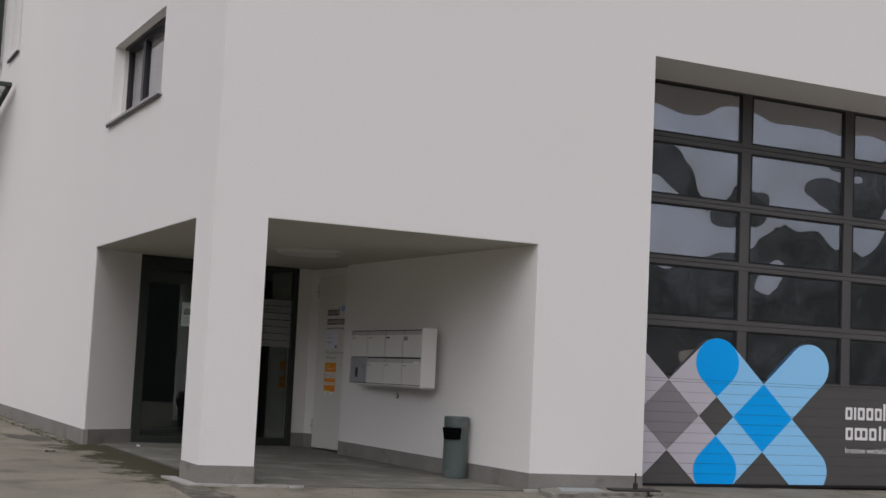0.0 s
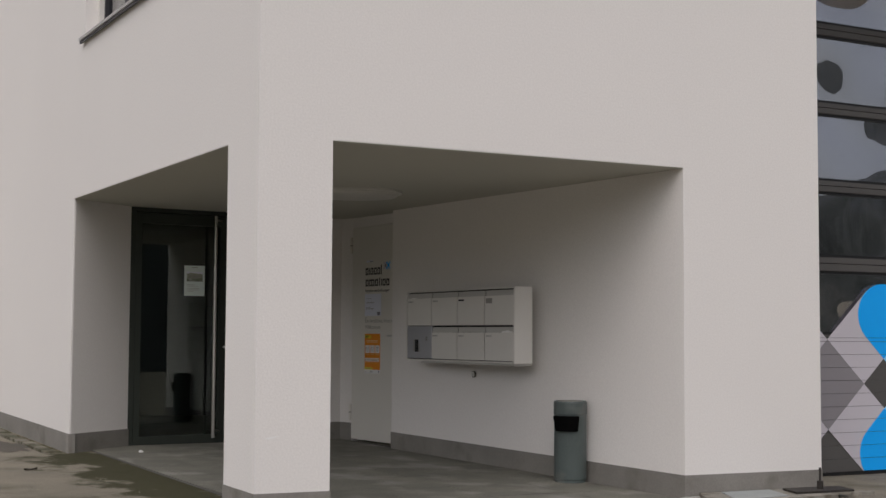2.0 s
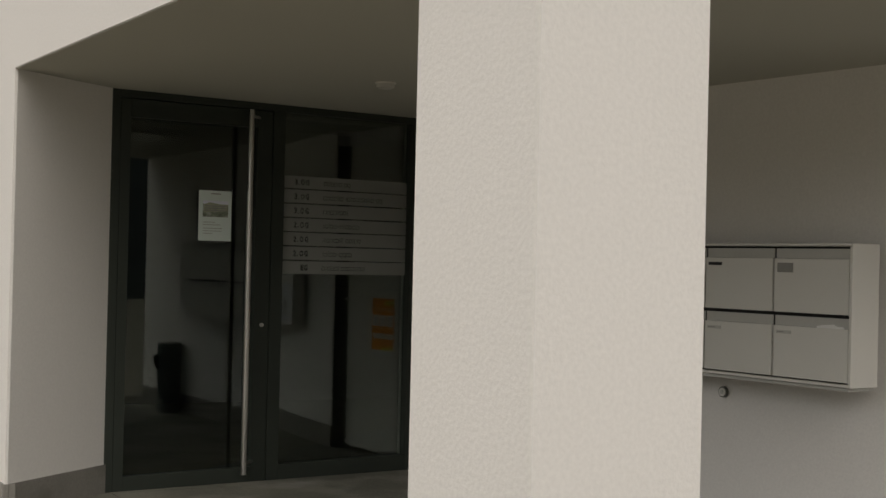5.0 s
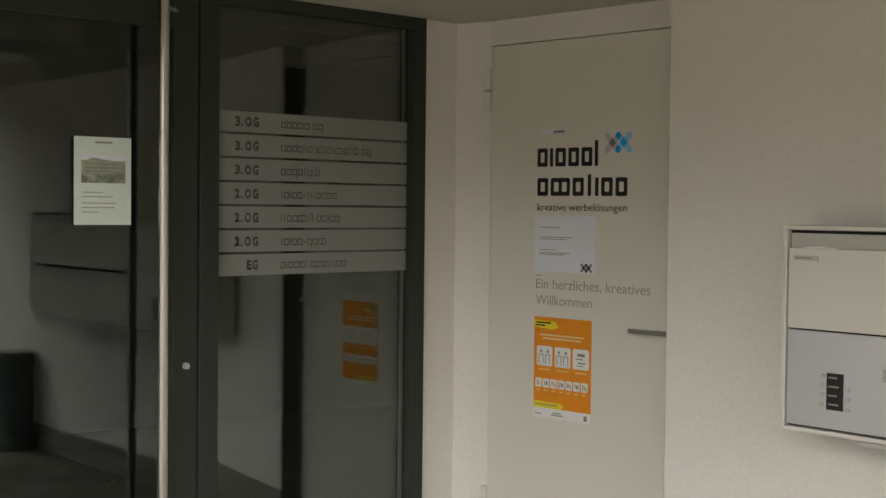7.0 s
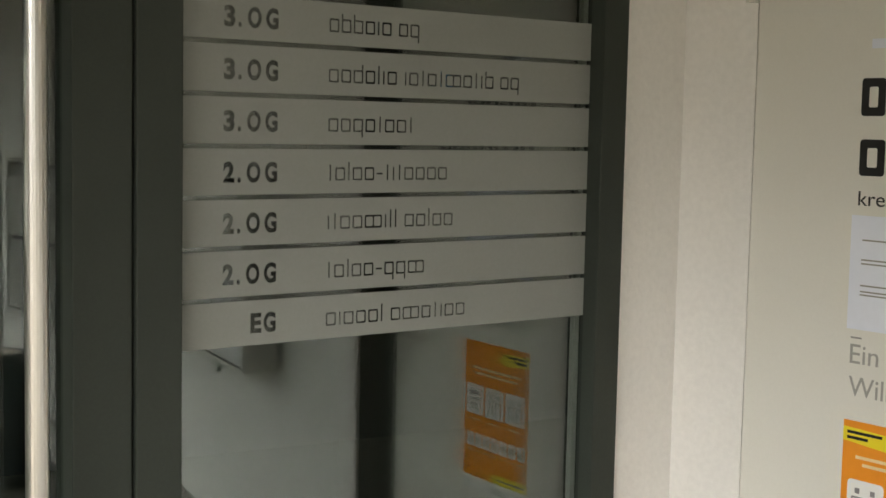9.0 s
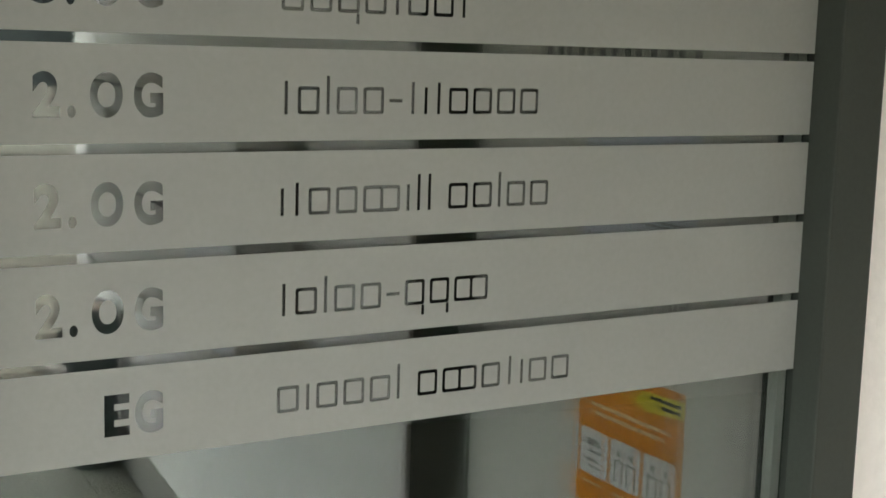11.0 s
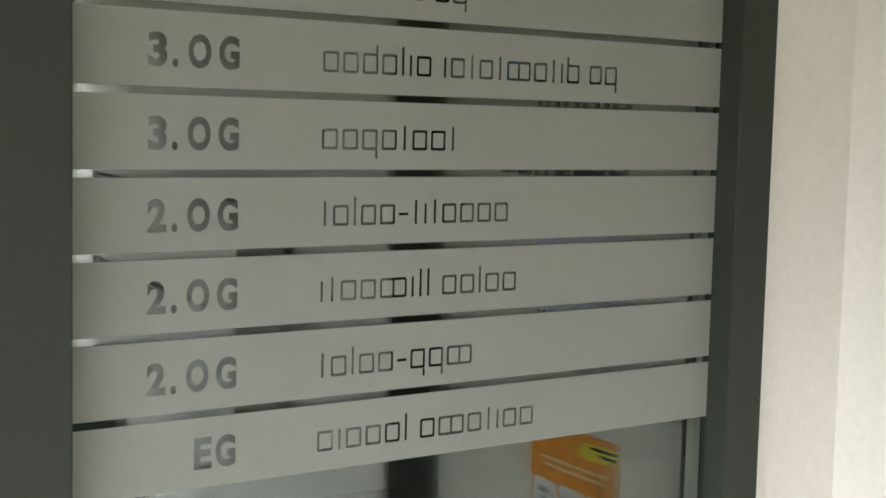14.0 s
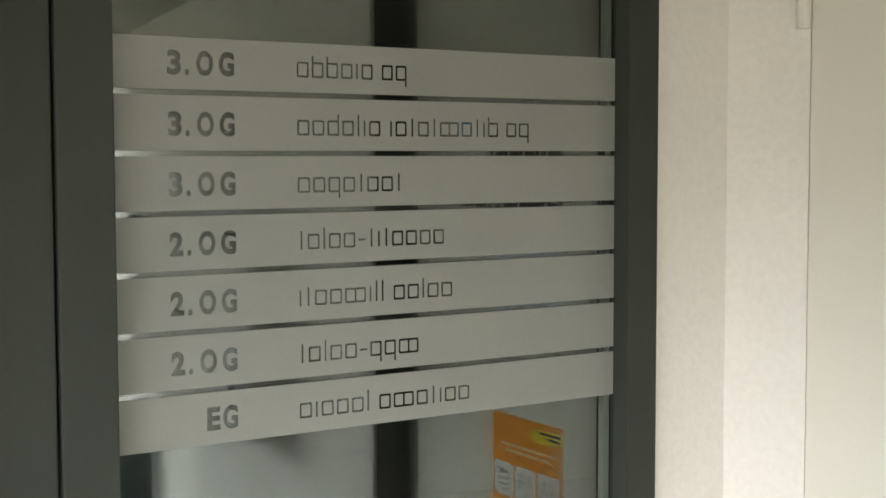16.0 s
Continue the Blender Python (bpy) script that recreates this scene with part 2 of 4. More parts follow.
M_GLASS = glazing("door_glass", 1.66, (0.72, 0.75, 0.73), bow=(1.1, -2.6, 1.5), gloss=(0.87, 0.95, 0.92))
M_SIDEGLASS = glazing("side_light_glass", 1.88, (0.72, 0.75, 0.73), bow=(2.1, -1.0, 9.5), gloss=(0.90, 0.95, 0.93))
M_GGLASS = glazing("wavy_acrylic_glazing", 3.7, (0.9, 0.9, 0.92), wave=0.07, wave_scale=1.2)
M_GGLASS2 = glazing("wavy_inner_acrylic", 2.9, (0.3, 0.3, 0.31), wave=0.10, wave_scale=0.9)
M_WGLASS = glazing("window_glass", 1.9, (0.7, 0.72, 0.72))


def link(name, bm, material, parent=None, label="", bevel=0.0):
    me = bpy.data.meshes.new(name)
    if bevel:
        bmesh.ops.bevel(bm, geom=list(bm.edges), offset=bevel, segments=2, affect="EDGES", clamp_overlap=True, profile=0.6)
    bmesh.ops.recalc_face_normals(bm, faces=bm.faces)
    bm.to_mesh(me)
    bm.free()
    me.materials.append(material)
    ob = new(name, me)
    if parent:
        ob.parent = parent
        ob.matrix_parent_inverse = base_of(parent).inverted()
    if label:
        ob["label"] = label
    return ob


def base_of(ob):
    return ob.matrix_basis.copy() if not ob.parent else Matrix.Identity(4)


def part(name, bm, material, parent, label="", bevel=0.0):
    return link(name, bm, material, parent, label, bevel)


def structure(name, bm, material, label="", category="", bevel=0.0):
    return tagged(link(name, bm, material, None, "", bevel), label, category, kind="structure")


def thing(name, at, label, category, group=""):
    e = new(name)
    e.empty_display_size = 0.1
    e.matrix_basis = Matrix.Translation(at)
    return tagged(e, label, category, group)


def box(bm, lo, hi, M=None):
    vs = [bm.verts.new((x, y, z)) for x in (lo[0], hi[0]) for y in (lo[1], hi[1]) for z in (lo[2], hi[2])]
    for f in ((0, 1, 3, 2), (4, 6, 7, 5), (0, 4, 5, 1), (2, 3, 7, 6), (0, 2, 6, 4), (1, 5, 7, 3)):
        bm.faces.new([vs[i] for i in f])
    if M is not None:
        bmesh.ops.transform(bm, matrix=M, verts=vs)
    return bm


def prism(bm, pts, d0, d1, M=None):
    """A plan polygon raised from d0 to d1 along local z."""
    a = [bm.verts.new((x, y, d0)) for x, y in pts]
    b = [bm.verts.new((x, y, d1)) for x, y in pts]
    bm.faces.new(a[::-1])
    bm.faces.new(b)
    for i in range(len(pts)):
        j = (i + 1) % len(pts)
        bm.faces.new((a[i], a[j], b[j], b[i]))
    if M is not None:
        bmesh.ops.transform(bm, matrix=M, verts=a + b)
    return bm


def tube(bm, p, q, r, seg=16, r2=None):
    p, q = Vector(p), Vector(q)
    m = Matrix.Translation((p + q) / 2) @ (q - p).to_track_quat("Z", "Y").to_matrix().to_4x4()
    bmesh.ops.create_cone(bm, cap_ends=True, segments=seg, radius1=r, radius2=r if r2 is None else r2, depth=(q - p).length, matrix=m)
    return bm


def one(lo, hi, M=None):
    return box(bmesh.new(), lo, hi, M)


def flat(pts, d0, d1, M):
    return prism(bmesh.new(), pts, d0, d1, M)


def rect(x0, y0, x1, y1):
    return [(x0, y0), (x1, y0), (x1, y1), (x0, y1)]


def facing(origin, right, normal):
    """Local x to the right, y up, z out of the surface."""
    r, n = Vector(right).normalized(), Vector(normal).normalized()
    return Matrix.Translation(origin) @ Matrix((r, (0, 0, 1), n)).transposed().to_4x4()


def lettering(name, body, size, M, material, parent, depth=0.0006, width=None, bold=0.0, align="LEFT"):
    cu = bpy.data.curves.new(name, "FONT")
    cu.body, cu.size, cu.extrude, cu.offset, cu.align_x = body, size, depth, bold, align
    tmp = bpy.data.objects.new(name, cu)
    scene.collection.objects.link(tmp)
    dg = bpy.context.evaluated_depsgraph_get()
    me = bpy.data.meshes.new_from_object(tmp.evaluated_get(dg))
    bpy.data.objects.remove(tmp)
    xs = [v.co.x for v in me.vertices]
    k = width / (max(xs) - min(xs)) if width else 1.0
    me.transform(M @ Matrix.Diagonal((k, 1, 1, 1)))
    me.materials.clear()
    me.materials.append(material)
    ob = new(name, me)
    ob.parent = parent
    ob.matrix_parent_inverse = base_of(parent).inverted()
    return ob


@functools.lru_cache(maxsize=None)
def text_span(body, size):
    """Left and right edge of a text in the built-in font."""
    cu = bpy.data.curves.new("text", "FONT")
    cu.body, cu.size = body, size
    tmp = bpy.data.objects.new("text", cu)
    scene.collection.objects.link(tmp)
    dg = bpy.context.evaluated_depsgraph_get()
    me = bpy.data.meshes.new_from_object(tmp.evaluated_get(dg))
    bpy.data.objects.remove(tmp)
    xs = [v.co.x for v in me.vertices]
    bpy.data.meshes.remove(me)
    return min(xs), max(xs)


def sentence(name, body, size, M, material, parent, width):
    """A line of lettering, one mesh a letter."""
    lo, hi = text_span(body, size)
    k = width / (hi - lo)
    for i, ch in enumerate(body):
        if ch != " ":
            c0, c1 = text_span(ch, size)
            right = text_span(body[:i + 1], size)[1] - lo
            lettering("letter", ch, size, M @ Matrix.Translation((k * (right - c1), 0, 0)), material, parent, 0.0003, width=k * (c1 - c0))


def round_box(x0, z0, x1, z1, r):
    return [(cx + r * math.cos(a), cz + r * math.sin(a)) for cx, cz, s in ((x1 - r, z1 - r, 0), (x0 + r, z1 - r, 90), (x0 + r, z0 + r, 180), (x1 - r, z0 + r, 270)) for a in [radians(s + 22.5 * k) for k in range(5)]]


WIDE = {"m": 1.62, "i": 0.42, "l": 0.42, "t": 0.62, "-": 0.72, " ": 0.45}


def word_shapes(pattern, x0, x1, base, xh, tall, w):
    """Plain shapes standing in for a word: hollow boxes (o, m double), boxes with a stem (b, d, g), stems (i, l, t), a dash."""
    unit = (x1 - x0) / sum(WIDE.get(c, 1.0) for c in pattern)
    gap = 0.10 * unit
    out, x = [], x0
    for c in pattern:
        step = WIDE.get(c, 1.0) * unit
        a, b = x + gap, x + step - gap
        x += step
        if c == "-":
            out.append([rect(a, base + xh * 0.5 - w * 0.5, b, base + xh * 0.5 + w * 0.5)])
        elif c in "ilt":
            m = (a + b) / 2
            out.append([rect(m - w / 2, base, m + w / 2, base + {"i": xh, "l": tall, "t": (xh + tall) / 2}[c])])
        elif c != " ":
            r, m = 0.13 * min(b - a, xh), (a + b) / 2
            holes = ((a + w, m - w / 2), (m + w / 2, b - w)) if c == "m" else ((a + w, b - w),)
            out.append([round_box(a, base, b, base + xh, r)] + [round_box(lo, base + w, hi, base + xh - w, 0.5 * r) for lo, hi in holes])
            if c in "bd":
                e = a if c == "b" else b - w
                out.append([rect(e, base + xh + 0.0003, e + w, base + tall)])
            if c == "g":
                out.append([rect(b - w, base - 0.4 * xh, b, base - 0.0003)])
    return out


@functools.lru_cache(maxsize=None)
def glyph_loops(ch, size, bold):
    """Closed outlines of one letter of the built-in font."""
    cu = bpy.data.curves.new("glyph", "FONT")
    cu.body, cu.size, cu.offset = ch, size, bold
    tmp = bpy.data.objects.new("glyph", cu)
    scene.collection.objects.link(tmp)
    me = bpy.data.meshes.new_from_object(tmp.evaluated_get(bpy.context.evaluated_depsgraph_get()))
    bpy.data.objects.remove(tmp)
    bm = bmesh.new()
    bm.from_mesh(me)
    bmesh.ops.remove_doubles(bm, verts=bm.verts, dist=1e-6)
    ahead = {v.index: [] for v in bm.verts}
    for e in bm.edges:
        if len(e.link_faces) == 1:
            p, q = e.verts[0].index, e.verts[1].index
            ahead[p].append(q)
            ahead[q].append(p)
    co = {v.index: (v.co.x, v.co.y) for v in bm.verts}
    seen, loops = set(), []
    for first in ahead:
        if first in seen or len(ahead[first]) != 2:
            continue
        loop, at = [], first
        while at is not None:
            seen.add(at)
            loop.append(co[at])
            at = next((q for q in ahead[at] if q not in seen), None)
        loops.append(loop)
    bm.free()
    bpy.data.meshes.remove(me)
    return loops


def slotted(ch, size, bold, x0, x1, base):
    """A letter's outlines, fitted between two upright lines on a base line."""
    loops = glyph_loops(ch, size, bold)
    xs = [p[0] for lp in loops for p in lp]
    k = (x1 - x0) / (max(xs) - min(xs))
    return [[(x0 + (x - min(xs)) * k, base + z) for x, z in lp] for lp in loops]


def pierced(name, loops, thick, M, material, parent, label=""):
    """A thin sheet bounded by the first outline, with the other outlines cut out of it."""
    cu = bpy.data.curves.new(name, "CURVE")
    cu.dimensions, cu.fill_mode, cu.extrude = "2D", "BOTH", thick * 50
    for lp in loops:
        sp = cu.splines.new("POLY")
        sp.points.add(len(lp) - 1)
        for p, (x, z) in zip(sp.points, lp):
            p.co = (x * 100, z * 100, 0, 1)
        sp.use_cyclic_u = True
    tmp = bpy.data.objects.new(name, cu)
    scene.collection.objects.link(tmp)
    me = bpy.data.meshes.new_from_object(tmp.evaluated_get(bpy.context.evaluated_depsgraph_get()))
    bpy.data.objects.remove(tmp)
    me.transform(M @ Matrix.Diagonal((0.01, 0.01, 0.01, 1)))
    me.materials.clear()
    me.materials.append(material)
    ob = new(name, me)
    ob.parent = parent
    ob.matrix_parent_inverse = base_of(parent).inverted()
    if label:
        ob["label"] = label
    return ob


def clip_band(pts, lo, hi):
    """The part of a convex polygon between two heights."""
    for edge, sign in ((lo, 1), (hi, -1)):
        res = []
        for (x0, y0), (x1, y1) in zip(pts, pts[1:] + pts[:1]):
            a, b = sign * (y0 - edge), sign * (y1 - edge)
            if a >= 0:
                res.append((x0, y0))
            if (a > 0 > b) or (a < 0 < b):
                t = a / (a - b)
                res.append((x0 + t * (x1 - x0), y0 + t * (y1 - y0)))
        pts = res
        if len(pts) < 3:
            return []
    return pts

# ---- the building ----
CEIL, TOP = 2.18, 9.5
JAMB, JAMB2 = (0.014, 4.314), (0.622, 4.745)             # splayed end of the side facade
EDGE = (2.772, 3.850)                                    # end of the mailbox wall at the side door
GF = facing((0, 4.696, 0), (1, 0.1, 0), (0.1, -1, 0))    # entrance front: x along it, y = height, z towards the yard
DF = facing((2.822, 4.822, 0), (0.1, -1, 0), (-1, -0.1, 0))  # side door: x from hinge to latch, y = height
RET = (2.771, 4.973)                                     # corner between entrance front and side door


def fz(x, y):
    """Height of the gently sloping paving."""
    return 0.013 * y - 0.009 * x


def plan(M, x, z):
    p = M @ Vector((x, 0, z))
    return (p.x, p.y)


bm = bmesh.new()
prism(bm, [(0, 0), (0.463, 0), (0.475, 0.505), (0, 0.505)], -0.3, CEIL)
structure("pillar", bm, M_PLASTER, "white rendered square corner pillar of the entrance recess", "pillar")
bm = bmesh.new()
prism(bm, [(3.04, 0), (4.256, 0), (4.256, 0.95), (3.45, 0.95), (3.25, 3.850), EDGE], -0.3, CEIL)
structure("wall_mailboxes", bm, M_PLASTER, "white rendered pier and recess wall carrying the mailboxes", "wall")
bm = bmesh.new()
prism(bm, [(0, 0), (4.256, 0), (4.256, 0.42), (0, 0.42)], CEIL, TOP)
prism(bm, [(4.256, 0), (9.10, 0), (9.10, 0.95), (4.256, 0.95)], 4.10, TOP)
prism(bm, [(9.10, 0), (14.0, 0), (14.0, 0.95), (9.10, 0.95)], -0.5, TOP)
structure("wall_south", bm, M_PLASTER, "tall white rendered facade above the recess and garage", "wall")
W1 = (1.98, 4.06, 3.505, 4.345)
W2 = (10.72, 11.60, 5.63, 7.4)
bm = bmesh.new()


def west_block(y0, y1, z0, z1, th=0.42):
    prism(bm, [(0.0, y0), (th, y0), (th, y1), (0.0, y1)], z0, z1)


west_block(0.42, W1[0], CEIL, TOP)
west_block(W1[0], W1[1], CEIL, W1[2])
west_block(W1[0], W1[1], W1[3], TOP)
west_block(W1[1], W2[0], CEIL, TOP)
west_block(W2[0], W2[1], CEIL, W2[2])
west_block(W2[0], W2[1], W2[3], TOP)
west_block(W2[1], 18, CEIL, TOP)
prism(bm, [(0.0, 4.314), JAMB, JAMB2, (0.60, 5.25), (0.42, 5.25), (0.42, 18), (0.0, 18)], -0.3, CEIL)
structure("wall_west", bm, M_PLASTER, "white rendered side facade with an upper window", "wall")
# Ceiling coloured darker than the plaster to carry the recess shade.
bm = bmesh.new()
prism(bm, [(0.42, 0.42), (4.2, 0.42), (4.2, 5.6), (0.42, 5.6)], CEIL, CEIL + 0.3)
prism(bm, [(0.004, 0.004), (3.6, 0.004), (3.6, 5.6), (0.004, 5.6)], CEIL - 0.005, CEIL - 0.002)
structure("ceiling", bm, M_CEIL, "white ceiling of the entrance recess, coloured greyer for its shade", "ceiling")
bm = bmesh.new()
prism(bm, [plan(GF, 2.608, 0.004), RET, plan(DF, -0.004, -0.004), plan(DF, -0.004, -0.3), (3.3, 5.4), (3.05, 5.4), plan(GF, 2.612, -0.05)], -0.3, CEIL)
prism(bm, [plan(DF, -0.004, -0.004), plan(DF, 0.985, -0.004), plan(DF, 0.985, -0.3), plan(DF, -0.004, -0.3)], 2.080, CEIL)
structure("wall_door", bm, M_PLASTER, "white rendered return wall round the side door", "wall")


def plinth(pts, high=0.148, off=0.006, th=0.05):
    """A thin base course, a few millimetres proud, that follows the slope of the paving."""
    bm = bmesh.new()
    for p, q in zip(pts, pts[1:]):
        a, b = Vector((*p, 0)), Vector((*q, 0))
        d = (b - a).normalized()
        n = Vector((d.y, -d.x, 0))
        a, b = a - d * 0.003, b + d * 0.003
        vs = []
        for v in (a - n * th, b - n * th, b + n * off, a + n * off):
            vs.append((bm.verts.new((v.x, v.y, -0.3)), bm.verts.new((v.x, v.y, fz(v.x, v.y) + high))))
        bm.faces.new([v[0] for v in vs][::-1])
        bm.faces.new([v[1] for v in vs])
        for i in range(4):
            j = (i + 1) % 4
            bm.faces.new((vs[i][0], vs[j][0], vs[j][1], vs[i][1]))
    return bm


structure("baseboard_1", plinth([(0, 0.505), (0, 0), (0.463, 0), (0.475, 0.505)]), M_PLINTH, "grey plinth round the corner pillar", "plinth")
structure("baseboard_2", plinth([EDGE, (3.04, 0), (4.256, 0)]), M_PLINTH, "grey plinth under the mailbox wall", "plinth")
structure("baseboard_3", plinth([(0.0, 12.4), (0.0, 4.314), JAMB, JAMB2]), M_PLINTH, "grey plinth along the side facade", "plinth")
structure("baseboard_4", plinth([plan(GF, 2.612, 0.004), RET, plan(DF, -0.012, -0.004)], 0.16), M_PLINTH, "grey plinth beside the side door", "plinth")

bm = bmesh.new()
prism(bm, [(0.1, 0.1), (13.9, 0.1), (13.9, 17.9), (0.1, 17.9)], TOP - 0.3, TOP - 0.02)
structure("roof", bm, M_CEIL, "flat roof slab of the building", "roof")
# Added room shells behind the glass, coloured near-black in place of indoor shade.
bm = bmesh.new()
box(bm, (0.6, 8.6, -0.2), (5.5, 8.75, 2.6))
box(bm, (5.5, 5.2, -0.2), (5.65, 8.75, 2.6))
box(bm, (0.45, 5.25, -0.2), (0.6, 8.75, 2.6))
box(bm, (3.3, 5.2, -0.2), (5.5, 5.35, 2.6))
structure("wall_lobby", bm, M_LOBBY, "lobby walls behind the glass, coloured near-black for an unlit room", "wall")
structure("floor_lobby", one((0.45, 5.05, -0.2), (5.65, 8.75, 0.045)), M_LOBBYFLOOR, "lobby floor behind the glass, coloured near-black for an unlit room", "floor")
structure("ceiling_lobby", one((0.45, 5.61, 2.4), (5.65, 8.75, 2.6)), M_LOBBY, "lobby ceiling coloured near-black for an unlit room", "ceiling")
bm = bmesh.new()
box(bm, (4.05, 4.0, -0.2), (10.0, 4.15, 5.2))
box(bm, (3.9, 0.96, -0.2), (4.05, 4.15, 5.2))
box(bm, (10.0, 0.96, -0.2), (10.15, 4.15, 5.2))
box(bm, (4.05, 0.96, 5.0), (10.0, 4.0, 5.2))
structure("wall_workshop", bm, M_LOBBY, "added workshop walls behind the sectional door, coloured near-black for an unlit room", "wall")

# ---- ground ----
def ground_z(x, y):
    cx, cy = max(-14, min(x, 14)), max(-0.6, min(y, 14))
    z = fz(cx if cx > 0 else 0.3 * cx, cy) - 0.012
    d = max(0.0, -0.6 - y)
    z -= 0.045 * min(d, 12) + 0.018 * max(0.0, min(d - 12, 40))
    return z + 0.012 * noise.noise((x * 0.6, y * 0.6, 0)) * min(1, max(0, (-y + 0.2)))


bm = bmesh.new()
xs = [-300, -80, -30] + [-14 + 0.5 * i for i in range(57)] + [30, 80, 300]
ys = [-300, -120, -60, -30] + [-16 + 0.5 * i for i in range(73)] + [40, 100, 300]
vs = [[bm.verts.new((x, y, ground_z(x, y))) for x in xs] for y in ys]
for j in range(len(ys) - 1):
    for i in range(len(xs) - 1):
        bm.faces.new((vs[j][i], vs[j][i + 1], vs[j + 1][i + 1], vs[j + 1][i]))
for f in bm.faces:
    f.smooth = True
structure("ground", bm, M_ASPHALT, "sandy worn asphalt yard with mossy patches", "ground")


def sloped(pts, lift, deep=0.12):
    """A slab whose top lies lift above the sloping paving."""
    bm = bmesh.new()
    top = [bm.verts.new((x, y, fz(x, y) + lift)) for x, y in pts]
    low = [bm.verts.new((x, y, fz(x, y) + lift - deep)) for x, y in pts]
    bm.faces.new(top)
    bm.faces.new(low[::-1])
    for i in range(len(pts)):
        j = (i + 1) % len(pts)
        bm.faces.new((top[i], low[i], low[j], top[j]))
    return bm


FLOOR = [(0.24, 0.505), (0.47, 0.505), (0.47, 0.012), (3.0, 0.012), (2.815, 3.905), (2.88, 4.0), (2.82, 4.80), (2.76, 4.95), (2.60, 4.95), (0.63, 4.755), (0.222, 4.462)]
floor = structure("floor", sloped(FLOOR, -0.006), M_JOINT, "grey stone slab floor of the entrance recess", "floor")

# ---- glazed entrance front ----
front = tagged(new("window_1"), "dark bronze glazed entrance front with frosted floor directory", "window", kind="structure")


def bar(x0, z0, x1, z1, d0=-0.05, d1=0.02, name="window_frame", parent=None, mat=None, bevel=0.003):
    return part(name, flat(rect(x0, z0, x1, z1), d0, d1, GF), mat or M_FRAME, parent or front, "", bevel)


F0 = 0.03


bar(0.60, F0, 0.66, CEIL - 0.002)
bar(0.66, 2.135, 2.605, CEIL - 0.002)
bar(1.584, F0, 1.661, 2.135)
bar(2.541, F0, 2.605, 2.135)
bar(1.661, F0, 2.541, 0.13)
part("pane", flat(rect(1.654, 0.12, 2.548, 2.142), -0.025, -0.0171, GF), M_SIDEGLASS, front, "outer pane of the double glazing").visible_shadow = False
part("inner_pane", flat(rect(1.654, 0.12, 2.548, 2.142), -0.047, -0.039, GF), M_SIDEGLASS, front, "inner pane of the double glazing").visible_shadow = False
for r in (rect(1.663, 0.132, 1.675, 2.133), rect(2.527, 0.132, 2.539, 2.133)):
    part("spacer", flat(r, -0.0385, -0.0255, GF), M_SLOT, front, "grey spacer bar between the panes")
edoor = thing("entrance_door", plan(GF, 1.1, 0) + (0.03,), "dark bronze framed glass entrance door, closed", "door")
bar(0.663, F0 + 0.008, 0.722, 2.131, -0.05, 0.015, "stile", edoor)
bar(1.485, F0 + 0.008, 1.580, 2.131, -0.05, 0.015, "stile", edoor)
bar(0.722, 2.035, 1.485, 2.131, -0.05, 0.015, "rail", edoor)
bar(0.722, F0 + 0.008, 1.485, 0.13, -0.05, 0.015, "rail", edoor)
part("pane", flat(rect(0.716, 0.125, 1.491, 2.04), -0.030, -0.022, GF), M_GLASS, edoor).visible_shadow = False
pole = part("pull_handle", tube(bmesh.new(), GF @ Vector((1.406, 0.10, 0.08)), GF @ Vector((1.406, 2.125, 0.08)), 0.0165, 24), M_STEEL, edoor, "full-height stainless steel pull pole")
for z in (0.16, 2.09):
    part("bracket", tube(bmesh.new(), GF @ Vector((1.406, z, 0.08)), GF @ Vector((1.495, z, 0.01)), 0.009, 12), M_STEEL, pole)
part("lock_cylinder", tube(bmesh.new(), GF @ Vector((1.532, 0.925, 0.012)), GF @ Vector((1.532, 0.925, 0.028)), 0.011, 16), M_SLOT, edoor, "small steel lock cylinder")

# ---- side door ----
sdoor = thing("side_door", (2.86, 4.4, 0.03), "cream painted steel side door with vinyl lettering, closed", "door")
part("leaf", flat(rect(0.0, 0.045, 0.925, 2.0765), -0.05, 0.0, DF), M_DOORPAINT, sdoor, "", 0.003)
bm = bmesh.new()
prism(bm, [plan(DF, 0.928, -0.06), plan(DF, 0.928, 0.004), plan(DF, 0.945, 0.004), (EDGE[0] + 0.012, EDGE[1] + 0.012), (EDGE[0] + 0.012, EDGE[1] + 0.001), (3.02, EDGE[1] + 0.001)], 0.0, 2.078)
structure("door_frame_1", bm, M_REVEAL, "dark grey steel door jamb", "door frame")
HZ = 1.036
handle = part("handle", tube(bmesh.new(), DF @ Vector((0.728, HZ, 0.05)), DF @ Vector((0.893, HZ, 0.05)), 0.0085, 16), M_STEEL, sdoor, "brushed steel lever handle")
part("spindle", tube(bmesh.new(), DF @ Vector((0.886, HZ, 0.0)), DF @ Vector((0.886, HZ, 0.055)), 0.010, 16), M_STEEL, handle)
part("rose", tube(bmesh.new(), DF @ Vector((0.886, HZ, 0.0)), DF @ Vector((0.886, HZ, 0.006)), 0.019, 24), M_STEEL, handle)
for z in (1.907, 0.30):
    h = part("hinge", tube(bmesh.new(), DF @ Vector((-0.006, z - 0.078, 0.012)), DF @ Vector((-0.006, z + 0.078, 0.012)), 0.0130, 16), M_DOORPAINT, sdoor)
    part("knuckle", tube(bmesh.new(), DF @ Vector((-0.006, z - 0.005, 0.012)), DF @ Vector((-0.006, z + 0.005, 0.012)), 0.0135, 12), M_PALEINK, h)

